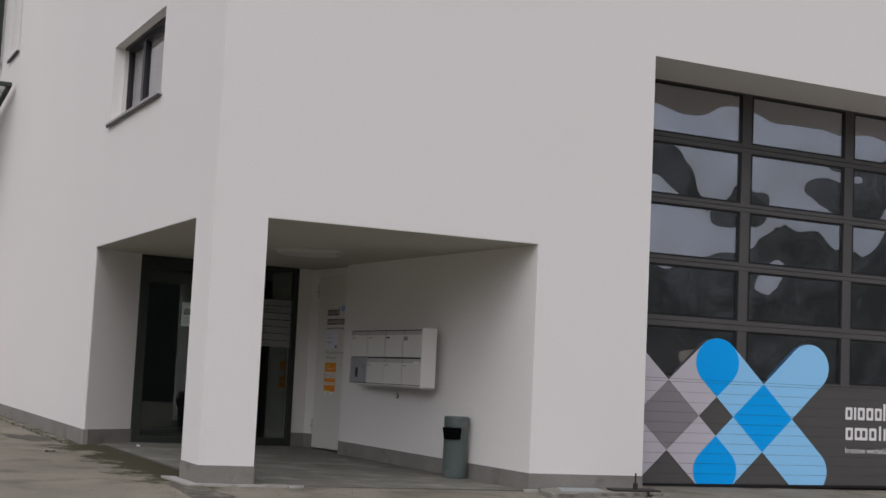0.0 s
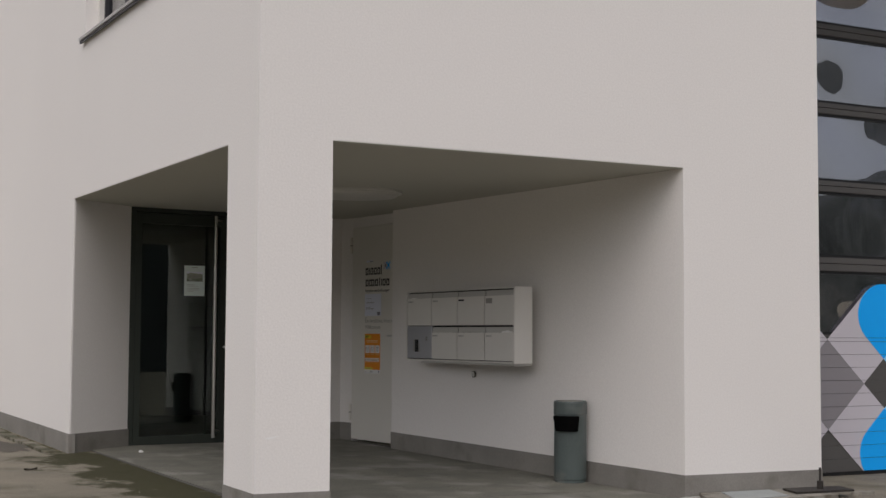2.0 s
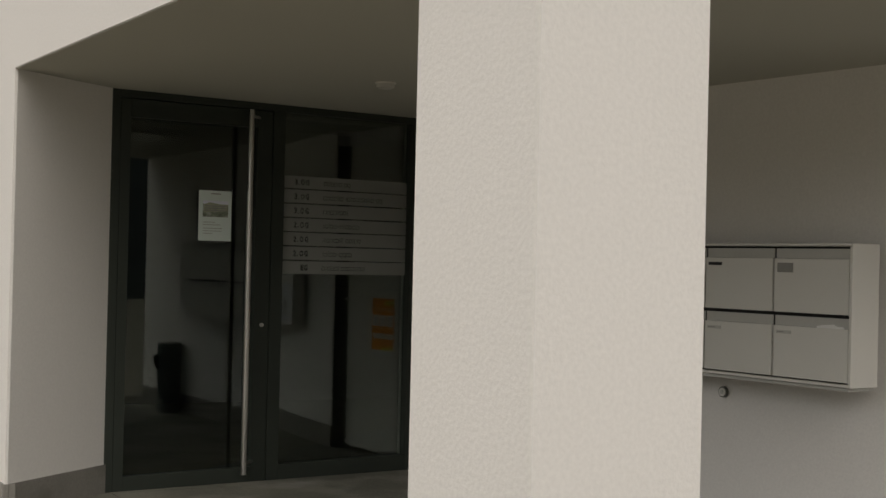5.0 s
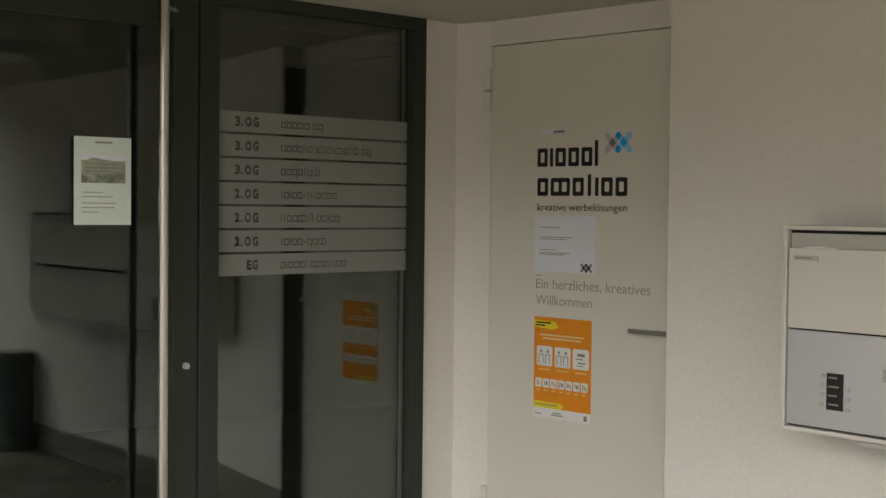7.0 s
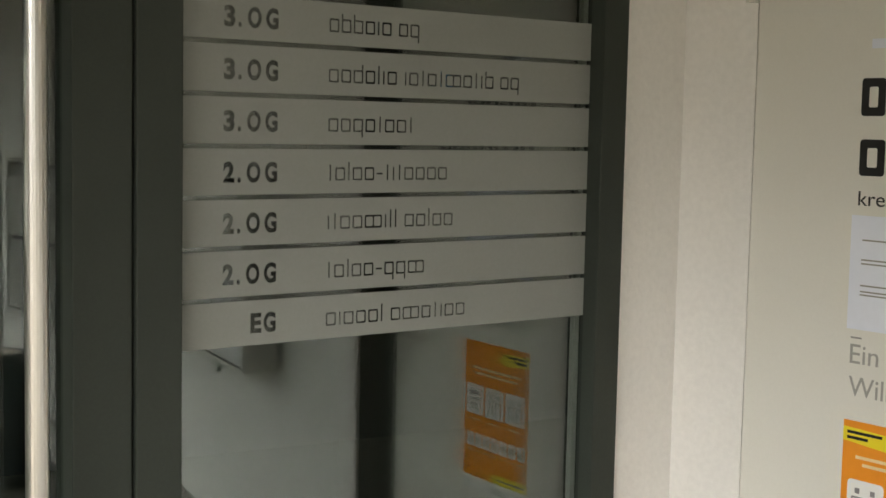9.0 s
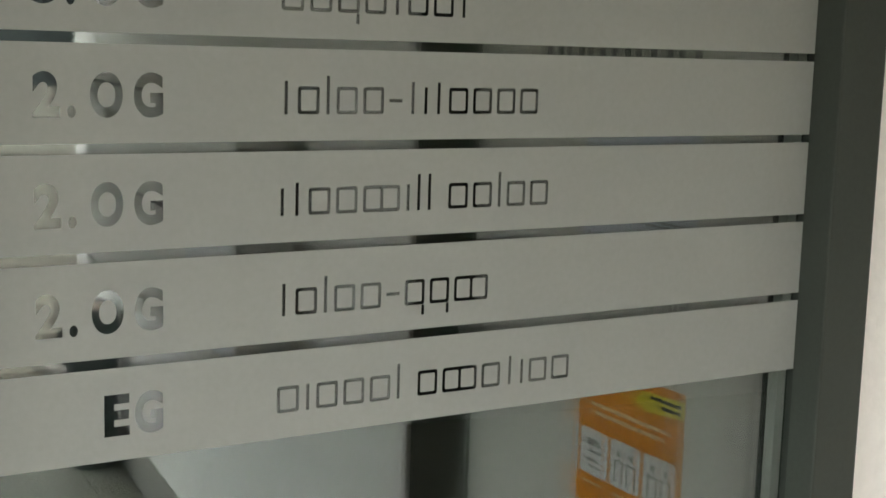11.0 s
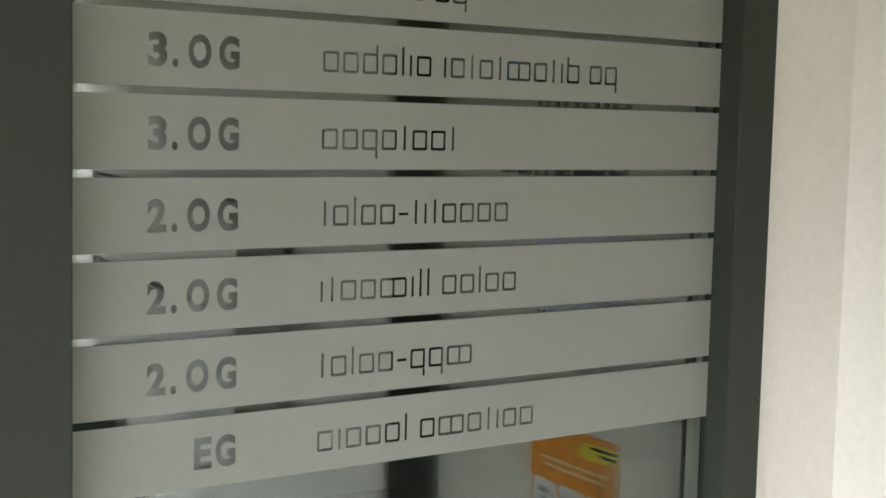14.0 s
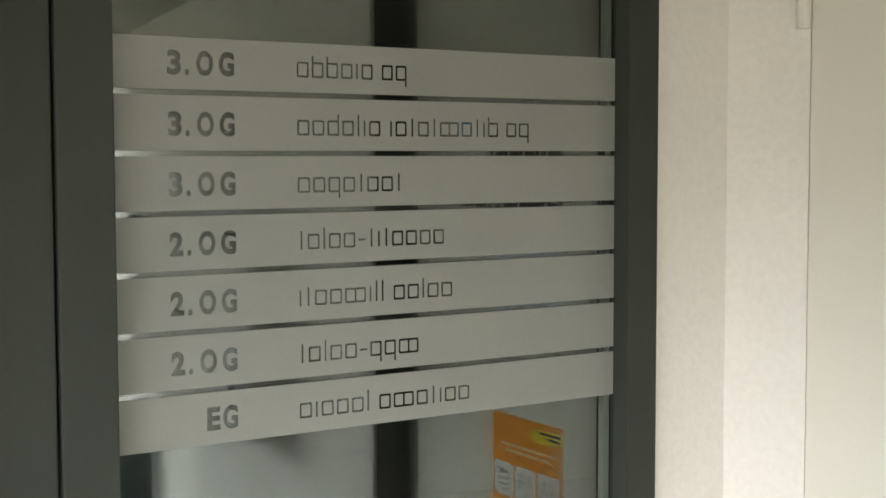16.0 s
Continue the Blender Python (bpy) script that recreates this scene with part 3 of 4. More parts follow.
# ---- mailboxes ----
MF = facing((2.610, 3.254, 0), (0.0362, -1, 0), (-1, -0.0362, 0))
mb = thing("mailbox_unit", (2.75, 2.4, 0.83), "white wall-mounted mailbox unit with eight compartments and intercom", "mailboxes")
MW, MZ0, MZ1 = 1.686, 0.829, 1.417
for r in (rect(0, MZ0, 0.014, MZ1), rect(MW - 0.014, MZ0, MW, MZ1)):
    part("side_panel", flat(r, -0.165, 0.0, MF), M_MBOX, mb, "", 0.0015)
part("top_panel", flat(rect(0.0141, MZ1 - 0.012, MW - 0.0141, MZ1), -0.165, 0.0, MF), M_MBOX, mb, "", 0.0015)
part("bottom_panel", flat(rect(0.0141, MZ0, MW - 0.0141, MZ0 + 0.012), -0.165, 0.0, MF), M_MBOX, mb, "", 0.0015)
part("body", flat(rect(0.0142, MZ0 + 0.0121, MW - 0.0142, MZ1 - 0.0121), -0.163, -0.032, MF), M_MBOX, mb)
part("wall_bracket", flat(rect(0.12, MZ0 + 0.12, MW - 0.30, MZ1 - 0.12), -0.30, -0.166, MF), M_MBOX, mb, "white mounting bracket")
# Sheet added behind the doors to colour the gaps as dark as shadow.
part("backing", flat(rect(0.016, MZ0 + 0.014, MW - 0.016, MZ1 - 0.014), -0.03, -0.018, MF), M_MBDARK, mb, "near-black sheet painting the shadow in the compartment gaps")
part("drip_rail", flat(rect(0.24, MZ0 - 0.016, MW - 0.02, MZ0 - 0.003), -0.17, -0.012, MF), M_SLOT, mb, "grey drip rail under the unit")
CW = (MW - 0.028) / 4
MID = 1.117
for row in (0, 1):
    for c in range(4):
        x0, x1 = 0.014 + c * CW + 0.0055, 0.014 + (c + 1) * CW - 0.0055
        zb, zt = (MID + 0.007, MZ1 - 0.022) if row == 0 else (MZ0 + 0.019, MID - 0.008)
        if row == 1 and c == 0:
            zt = MID + 0.0025
            ic = part("intercom_panel", flat(rect(x0, zb, x1, zt), -0.018, -0.003, MF), M_INTERCOM, mb, "grey anodised intercom panel", 0.002)
            part("name_display", flat(rect(x0 + 0.135, zb + 0.055, x0 + 0.188, zb + 0.158), -0.004, 0.0, MF), M_BLACK, ic, "black name display")
            for k in range(4):
                part("name_bar", flat(rect(x0 + 0.141, zb + 0.068 + 0.025 * k, x0 + 0.175 - 0.006 * (k % 2), zb + 0.073 + 0.025 * k), 0.0, 0.0006, MF), M_GREYINK, ic)
                part("button", tube(bmesh.new(), MF @ Vector((x0 + 0.121, zb + 0.070 + 0.026 * k, -0.004)), MF @ Vector((x0 + 0.121, zb + 0.070 + 0.026 * k, 0.003)), 0.0075, 14), M_STEEL, ic)
            for k in range(3):
                part("button", tube(bmesh.new(), MF @ Vector((x0 + 0.204, zb + 0.062 + 0.027 * k, -0.004)), MF @ Vector((x0 + 0.204, zb + 0.062 + 0.027 * k, 0.003)), 0.0075, 14), M_STEEL, ic)
            for k in range(6):
                part("speaker_slot", flat(rect(x0 + 0.31, zb + 0.150 + 0.006 * k, x0 + 0.345, zb + 0.153 + 0.006 * k), -0.003, -0.0022, MF), M_GREYINK, ic)
            continue
        # Flap is door white; its grey colour holds the shade under the overhang.
        part("slot_flap", flat(rect(x0, zt - 0.0427, x1, zt), -0.018, -0.013, MF), M_SLOT, mb, "white letter slot flap, coloured grey for the shade it lies in", 0.0015)
        d = part("compartment_door", flat(rect(x0, zb, x1, zt - 0.043), -0.018, -0.002, MF), M_MBOX, mb, "", 0.002)
        nm = M_BLACK if (row, c) == (0, 2) else M_GREYINK
        nz = zt - 0.043 - 0.030
        if (row, c) == (0, 3):
            part("nameplate", flat(rect(x0 + 0.018, nz - 0.028, x0 + 0.105, nz + 0.012), -0.002, 0.0004, MF), M_GREYINK, d, "printed grey name label")
        else:
            part("nameplate", flat(rect(x0 + 0.018, nz - 0.004, x0 + 0.100, nz + 0.010), -0.002, 0.0004, MF), nm if nm is M_BLACK else M_PLATE, d, "narrow name strip")
            if nm is not M_BLACK:
                part("name_bar", flat(rect(x0 + 0.024, nz + 0.001, x0 + 0.080 - 0.006 * c, nz + 0.005), 0.0004, 0.0008, MF), M_GREYINK, d)

for x0, x1, z0, h, d1, label in ((0.060, 0.170, MZ1 - 0.0649, 0.007, -0.0095, "white letter edge showing in a mailbox slot"), (1.500, 1.640, MID - 0.0509, 0.017, -0.005, "crumpled white mail stuck in a mailbox slot")):
    mail = [(x0, z0), (x1, z0), (x1, z0 + h * 0.55), (x1 - 0.03, z0 + h * 0.5), (x0 + (x1 - x0) * 0.62, z0 + h), (x0 + (x1 - x0) * 0.3, z0 + h * 0.8), (x0, z0 + h * 0.4)]
    tagged(link("letter", flat(mail, -0.0128, d1, MF), M_WHITEINK), label, "letter")

# ---- waste bin ----
BX, BY, BR, BH = 2.832, 1.055, 0.117, 0.585
BZ = -0.012
can = thing("waste_bin", (BX, BY, BZ), "grey-green round metal waste bin with ashtray top", "bin")
bm = bmesh.new()
prof = [(0.0, 0.0), (BR - 0.006, 0.0), (BR - 0.006, 0.02), (BR, 0.025), (BR, BH - 0.10), (BR + 0.004, BH - 0.095), (BR + 0.004, BH - 0.012), (BR - 0.001, BH), (BR - 0.010, BH), (BR - 0.010, BH - 0.03), (0.0, BH - 0.03)]
rings = []
for r, z in prof:
    rings.append([bm.verts.new((BX + r * math.cos(2 * math.pi * i / 40), BY + r * math.sin(2 * math.pi * i / 40), z + BZ)) for i in range(40)] if r else [bm.verts.new((BX, BY, z + BZ))])
for a, b in zip(rings, rings[1:]):
    for i in range(40):
        j = (i + 1) % 40
        if len(a) == 1:
            bm.faces.new((a[0], b[j], b[i]))
        elif len(b) == 1:
            bm.faces.new((a[i], a[j], b[0]))
        else:
            bm.faces.new((a[i], a[j], b[j], b[i]))
part("body", bm, M_CAN, can)
part("ashtray", tube(bmesh.new(), (BX, BY, BH - 0.03 + BZ), (BX, BY, BH - 0.004 + BZ), BR - 0.011, 32, BR - 0.016), M_ASH, can, "sand-filled ashtray")
ang = radians(222)
bm = bmesh.new()
pts = [(BX + r * math.cos(ang + s), BY + r * math.sin(ang + s)) for r, s in [(BR + 0.050 - 0.00055 * (i - 5) ** 2, -0.70 + 1.40 * i / 10) for i in range(11)] + [(BR - 0.01, 0.84 - 1.68 * i / 10) for i in range(11)]]
prism(bm, pts, BH - 0.215 + BZ, BH - 0.105 + BZ)
for v in bm.verts:
    if v.co.z < BH - 0.2 + BZ:
        v.co.x += (BX - v.co.x) * 0.14
        v.co.y += (BY - v.co.y) * 0.14
part("mouth", bm, M_MOUTH, can, "black drop-in mouth", 0.004)

# ---- frosted floor directory on the side light ----
ZS = [1.779, 1.7045, 1.6215, 1.5395, 1.4575, 1.3755, 1.293, 1.2155]
ROWS_ON_FILM = [("3.OG", "obboio og", 2.130), ("3.OG", "oodolio iototmotib og", 2.360), ("3.OG", "oogotoot", 2.121), ("2.OG", "toloo-titoooo", 2.197), ("2.OG", "itoomill ooloo", 2.212), ("2.OG", "toloo-ggm", 2.150), ("EG", "oioool omotioo", 2.244)]
LETTER_SLOTS = {"2": (0.0, 0.204), "3": (0.0, 0.204), ".": (0.257, 0.322), "O": (0.429, 0.682), "E": (0.522, 0.727), "G": (0.767, 1.0)}
directory = thing("floor_directory", GF @ Vector((2.1, 1.2, -0.02)), "frosted film floor directory strips on clear glass", "sign")
for i, (floor_text, word, end) in enumerate(ROWS_ON_FILM):
    zt, zb = ZS[i] - (0.0 if i == 0 else 0.004), ZS[i + 1] + (0.0 if i == 6 else 0.004)
    base = zb + 0.0215
    cuts = [lp for ch in floor_text for lp in slotted(ch, 0.0430, 0.0019, *(1.749 + 0.099 * u for u in LETTER_SLOTS[ch]), base)]
    cuts += [lp for shape in word_shapes(word, 1.943, end + 0.003, base, 0.0225, 0.031, 0.0030) for lp in shape]
    pierced("film_strip", [rect(1.662, zb, 2.540, zt)] + cuts, 0.0004, GF @ Matrix.Translation((0, 0, -0.0166)), M_FILM, directory)

# notice taped to the entrance door
notice = thing("paper_notice", GF @ Vector((1.24, 1.39, -0.02)), "white printed notice sheet taped to the glass door", "notice")
part("sheet", flat(rect(1.141, 1.391, 1.343, 1.668), -0.0130, -0.0124, GF), M_PAPERW, notice)
part("photo", flat(rect(1.166, 1.523, 1.322, 1.612), -0.0124, -0.0120, GF), surf("printed_photo", (0.22, 0.25, 0.19), 0.6, var=0.5, scale=22, fine=90, bump=0.0, stain=(0.55, 0.58, 0.55), stain_scale=14, stain_lo=0.45, stain_hi=0.6), notice, "dull printed photograph of a building")
for k, (a, b) in enumerate(((0, 0.075), (0, 0.11), (0, 0.12), (0, 0.115), (0, 0.06))):
    part("text_line", flat(rect(1.168, 1.492 - 0.014 * k - (0.006 if k > 1 else 0), 1.168 + b, 1.495 - 0.014 * k - (0.006 if k > 1 else 0)), -0.0124, -0.0120, GF), M_PALEINK, notice)
part("photo_sky", flat(rect(1.166, 1.594, 1.322, 1.612), -0.0120, -0.0117, GF), M_PAPER, notice, "pale sky of the printed photograph")
part("photo_building", flat([(1.172, 1.548), (1.316, 1.556), (1.316, 1.588), (1.205, 1.603), (1.172, 1.590)], -0.0120, -0.0116, GF), surf("printed_facade", (0.34, 0.36, 0.27), 0.6, var=0.15, scale=40, bump=0.0), notice, "printed building facade")
for k in range(3):
    part("photo_windows", flat(rect(1.180, 1.557 + 0.012 * k, 1.308, 1.561 + 0.012 * k), -0.0116, -0.0114, GF), M_MIDGREY, notice)
part("heading_line", flat(rect(1.215, 1.648, 1.275, 1.654), -0.0124, -0.0120, GF), M_GREYINK, notice)

# ---- lettering, sheet and poster on the side door ----
def decal(name, polys, material, parent, d0=0.0, d1=0.0008):
    bm = bmesh.new()
    for p in polys:
        prism(bm, p, d0, d1, DF)
    return part(name, bm, material, parent)


sign = thing("door_lettering", DF @ Vector((0.45, 1.5, 0)), "black and grey vinyl lettering with a small blue cross mark", "sign")
for shape in word_shapes("oioool", 0.240, 0.544, 1.612, 0.068, 0.092, 0.0155) + word_shapes("omotioo", 0.241, 0.680, 1.504, 0.066, 0.090, 0.0155):
    pierced("word_shape", shape, 0.0008, DF @ Matrix.Translation((0, 0, 0.0005)), M_INK, sign)
sentence("slogan", "kreative werbelösungen", 0.038, DF @ Matrix.Translation((0.249, 1.450, 0.0006)), M_INK, sign, 0.425)
sentence("greeting", "Ein herzliches, kreatives", 0.052, DF @ Matrix.Translation((0.247, 1.160, 0.0006)), M_PALEINK, sign, 0.535)
sentence("greeting", "Willkommen", 0.052, DF @ Matrix.Translation((0.247, 1.100, 0.0006)), M_PALEINK, sign, 0.272)


def capsule(cx, cz, dx, dz, reach, h, sx=1.0, sz=1.0):
    """One round-ended arm of the cross mark, from its centre."""
    d = Vector((dx, dz)).normalized()
    n = Vector((-d.y, d.x))
    c = d * reach
    a0 = math.atan2(n.y, n.x)
    pts = [n * h, -n * h] + [c - n * h * math.cos(math.pi * i / 14) + d * h * math.sin(math.pi * i / 14) for i in range(15)]
    return [(cx + p.x * sx, cz + p.y * sz) for p in pts]


def diamond(cx, cz, r, sz=1.0):
    return [(cx, cz - r * sz), (cx + r, cz), (cx, cz + r * sz), (cx - r, cz)]


def drop(cx, cz, h, up, sz=1.0):
    """Round on one side, pointed on the other."""
    pts = [(cx + h * math.cos(a), cz + up * h * math.sin(a) * sz) for a in [radians(-45 + 270 * i / 24) for i in range(25)]]
    return pts + [(cx, cz - up * h * math.sqrt(2) * sz)]


def cross_mark(cx1, cx2, cz, r, sz, emit):
    """Two overlapping crosses: pale and light blue arms, darker where they overlap."""
    h = r / math.sqrt(2)
    reach = (cx2 - cx1) / 2 * math.sqrt(2)
    mid = (cx1 + cx2) / 2
    for dx in (-1, 1):
        for dz in (-1, 1):
            emit("pale_arm", capsule(cx1, cz, dx, dz, reach, h, 1, sz), M_LAV, 1)
            emit("blue_arm", capsule(cx2, cz, dx, dz, reach, h, 1, sz), M_SKYBLUE, 2)
    emit("grey_square", diamond(cx1, cz, r, sz), M_MIDGREY, 3)
    emit("blue_square", diamond(cx2, cz, r, sz), M_BLUE, 3)
    emit("blue_drop", drop(mid, cz + (cx2 - cx1) / 2 * sz, h, 1, sz), M_BLUE, 3)
    emit("blue_drop", drop(mid, cz - (cx2 - cx1) / 2 * sz, h, -1, sz), M_BLUE, 3)


cross_mark(0.605, 0.655, 1.693, 0.017, 1.0, lambda n, p, m, k: decal(n, [p], m, sign, 0.0004 * k, 0.0004 * k + 0.0004))
sticker = thing("door_sticker", DF @ Vector((0.32, 1.74, 0)), "small pale strip sticker with a blue-grey imprint", "sticker")
decal("strip", [rect(0.263, 1.733, 0.380, 1.750)], M_PAPER, sticker)
decal("imprint", [rect(0.325, 1.735, 0.378, 1.744)], M_MIDGREY, sticker, 0.0008, 0.0012)
decal("rule", [rect(0.247, 1.206, 0.270, 1.209)], M_GREYINK, sign)
sheet = thing("paper_sheet", DF @ Vector((0.38, 1.22, 0)), "white landscape paper sheet taped on the door", "notice")
decal("sheet", [rect(0.237, 1.223, 0.532, 1.432)], M_PAPER, sheet)
for x0, z0, w in ((0.262, 1.386, 0.10), (0.262, 1.350, 0.16), (0.262, 1.343, 0.13), (0.262, 1.303, 0.08), (0.262, 1.292, 0.15), (0.262, 1.286, 0.12)):
    decal("text_line", [rect(x0, z0, x0 + w, z0 + 0.0028)], M_GREYINK, sheet, 0.0008, 0.0011)
cross_mark(0.480, 0.502, 1.243, 0.0075, 1.0, lambda n, p, m, k: decal(n, [p], M_MIDGREY if k < 3 else M_INK, sheet, 0.0004 * k + 0.0008, 0.0004 * k + 0.0012))
poster = thing("poster", DF @ Vector((0.38, 0.68, 0)), "orange hygiene poster with white pictogram tiles and yellow flags", "poster")
PX0, PX1, PZ0, PZ1 = 0.241, 0.520, 0.679, 1.054
decal("sheet", [rect(PX0, PZ0, PX1, PZ1)], M_ORANGE, poster)
decal("footer", [rect(PX0, PZ0, PX1, 0.716)], M_WHITEINK, poster, 0.0008, 0.0012)
decal("flag", [[(PX0, 1.016), (0.335, 1.008), (0.362, 1.020), (0.345, 1.038), (PX0, 1.042)]], M_YELLOW, poster, 0.0008, 0.0012)
decal("flag", [[(PX0, 0.716), (0.375, 0.716), (0.388, 0.728), (0.378, 0.738), (PX0, 0.740)]], M_YELLOW, poster, 0.0012, 0.0016)
for x0, z0, w in ((0.250, 1.030, 0.075), (0.250, 1.020, 0.045)):
    decal("flag_line", [rect(x0, z0, x0 + w, z0 + 0.0055)], M_INK, poster, 0.0012, 0.0015)
decal("flag_line", [rect(0.250, 0.7255, 0.360, 0.7295)], M_MIDGREY, poster, 0.0016, 0.0019)
M_SALMON = surf("cream_print", (0.85, 0.62, 0.36), 0.5, var=0.03, bump=0.0)
for x0, z0, w in ((0.270, 0.985, 0.215), (0.285, 0.972, 0.185)):
    decal("text_line", [rect(x0, z0, x0 + w, z0 + 0.006)], M_SALMON, poster, 0.0008, 0.0012)


def round_rect(x0, z0, x1, z1, r):
    return [(cx + r * math.cos(a), cz + r * math.sin(a)) for cx, cz, s in ((x1 - r, z1 - r, 0), (x0 + r, z1 - r, 90), (x0 + r, z0 + r, 180), (x1 - r, z0 + r, 270)) for a in [radians(s + 30 * k) for k in range(4)]]


for k in range(3):
    x0 = 0.255 + 0.0885 * k
    t = decal("tile", [round_rect(x0, 0.872, x0 + 0.078, 0.946, 0.008)], M_WHITEINK, poster, 0.0008, 0.0012)
    if k < 2:
        marks = [r for e in (0.010, 0.043) for r in (rect(x0 + e, 0.880, x0 + e + 0.003, 0.915), rect(x0 + e + 0.021, 0.880, x0 + e + 0.024, 0.915), rect(x0 + e + 0.003, 0.912, x0 + e + 0.021, 0.915), rect(x0 + e + 0.007, 0.921, x0 + e + 0.017, 0.931))]
    else:
        marks = [rect(x0 + 0.018, 0.884, x0 + 0.052, 0.887), rect(x0 + 0.024, 0.893, x0 + 0.060, 0.898), rect(x0 + 0.016, 0.908, x0 + 0.050, 0.912), rect(x0 + 0.022, 0.920, x0 + 0.058, 0.930)]
    decal("pictogram", marks, M_MIDGREY, poster, 0.0012, 0.0015)
    decal("caption", [rect(x0 + 0.014, 0.857, x0 + 0.066, 0.861)], M_SALMON, poster, 0.0008, 0.0012)
for k in range(7):
    x0 = 0.250 + 0.0372 * k
    decal("small_tile", [round_rect(x0, 0.791, x0 + 0.0315, 0.825, 0.004)], M_WHITEINK, poster, 0.0008, 0.0012)
    decal("small_pictogram", [rect(x0 + 0.007, 0.797 + 0.003 * (k % 3), x0 + 0.011, 0.818), rect(x0 + 0.015, 0.801, x0 + 0.019 + 0.003 * (k % 2), 0.815), rect(x0 + 0.0235, 0.797, x0 + 0.026, 0.812 + 0.003 * (k % 2))], M_GREYINK, poster, 0.0012, 0.0015)
    decal("caption", [rect(x0 + 0.006, 0.779, x0 + 0.025, 0.783)], M_SALMON, poster, 0.0008, 0.0012)
for x0, w in ((0.250, 0.03), (0.330, 0.06), (0.338, 0.04)):
    decal("footer_line", [rect(x0, 0.690 + 0.008 * (x0 > 0.335), x0 + w, 0.694 + 0.008 * (x0 > 0.335))], M_MIDGREY, poster, 0.0012, 0.0015)
decal("crest", [rect(0.488, 0.686, 0.503, 0.706)], M_MIDGREY, poster, 0.0012, 0.0015)

# ---- lock plate under the mailboxes, ceiling fittings ----
WN = Vector((-1, -0.076, 0)).normalized()
lp = Vector((2.848, 2.499, 0.725))
keybox = thing("key_tube", lp, "round steel key tube set in the wall below the mailboxes", "lock")
part("ring", tube(bmesh.new(), lp - WN * 0.01, lp + WN * 0.008, 0.020, 28), M_MBOX, keybox)
part("cylinder", tube(bmesh.new(), lp + WN * 0.008, lp + WN * 0.011, 0.009, 20), M_SLOT, keybox)
part("collar", tube(bmesh.new(), lp - WN * 0.01, lp + WN * 0.004, 0.026, 28), M_REVEAL, keybox)


def lathe(bm, profile, at, seg=48):
    rings = [[bm.verts.new((at[0] + r * math.cos(2 * math.pi * i / seg), at[1] + r * math.sin(2 * math.pi * i / seg), at[2] + z)) for i in range(seg)] for r, z in profile]
    for a, b in zip(rings, rings[1:]):
        for i in range(seg):
            j = (i + 1) % seg
            bm.faces.new((a[i], a[j], b[j], b[i]))
    bm.faces.new(rings[0][::-1])
    bm.faces.new(rings[-1])
    return bm


CL = (1.80, 2.55, CEIL)
lamp = thing("ceiling_light", CL, "large round flush white ceiling light, switched off", "lamp")
part("base_ring", lathe(bmesh.new(), [(0.365, 0.0), (0.365, -0.02), (0.355, -0.024), (0.34, -0.02)], CL), M_LAMP, lamp)
part("diffuser", lathe(bmesh.new(), [(0.338, -0.004), (0.336, -0.030), (0.315, -0.045), (0.20, -0.054), (0.02, -0.057)], CL), M_LAMP, lamp)
SD = (1.602, 3.581, CEIL)
det = thing("smoke_detector", SD, "small white round ceiling detector", "detector")
part("base", lathe(bmesh.new(), [(0.052, 0.0), (0.052, -0.012)], SD), M_MBOX, det)
part("head", lathe(bmesh.new(), [(0.046, -0.012), (0.044, -0.028), (0.030, -0.036), (0.005, -0.037)], SD), M_LAMP, det)

# ---- sectional garage door ----
GFY = 0.80
QF = facing((0, GFY, 0), (1, 0, 0), (0, -1, 0))
gar = thing("garage_door", (6.6, GFY, -0.04), "anthracite sectional door with glazed rows and a blue cross graphic, closed", "door")
GB, COL0, PITCH, PANE_W = -0.02, 4.652, 1.423, 1.302
ROWZ = [(3.557, 4.085), (2.916, 3.463), (2.289, 2.829), (1.678, 2.202), (1.065, 1.570)]
RAILS = [(4.085, 4.30), (3.463, 3.557), (2.829, 2.916), (2.202, 2.289), (1.570, 1.678), (1.010, 1.065)]
for z0, z1 in RAILS:
    zm = (z0 + z1) / 2 + 0.004
    for a, b in ((z0, zm - 0.002), (zm + 0.002, z1)):
        part("rail", flat(rect(4.26, a, 9.098, b), -0.045, 0.0, QF), M_GARAGE, gar, "", 0.003)
for z0, z1 in ROWZ:
    for c in range(4):
        x1 = COL0 + c * PITCH
        part("mullion", flat(rect(max(4.262, x1 - 0.121), z0, x1, z1), -0.045, -0.002, QF), M_GARAGE, gar)
    for c in range(3):
        x0 = COL0 + c * PITCH
        pane = part("glazing_pane", flat(rect(x0 - 0.004, z0 - 0.004, x0 + PANE_W + 0.004, z1 + 0.004), -0.026, -0.022, QF), M_GGLASS, gar)
        x2, g = x0 + PANE_W, 0.030
        bm = bmesh.new()
        for r in (rect(x0, z0, x0 + g, z1), rect(x2 - g, z0, x2, z1), rect(x0 + g, z0, x2 - g, z0 + g * 0.7), rect(x0 + g, z1 - g * 0.7, x2 - g, z1)):
            prism(bm, r, -0.022, -0.012, QF)
        part("gasket", bm, M_BLACK, pane, "black glazing gasket")
        part("inner_pane", flat(rect(x0 - 0.004, z0 - 0.004, x0 + PANE_W + 0.004, z1 + 0.004), -0.042, -0.038, QF), M_GGLASS2, gar)
part("end_stile", flat(rect(COL0 + 3 * PITCH, 1.065, 9.098, 4.085), -0.046, -0.003, QF), M_GARAGE, gar)
NS = 10
SH = (1.010 - GB) / NS
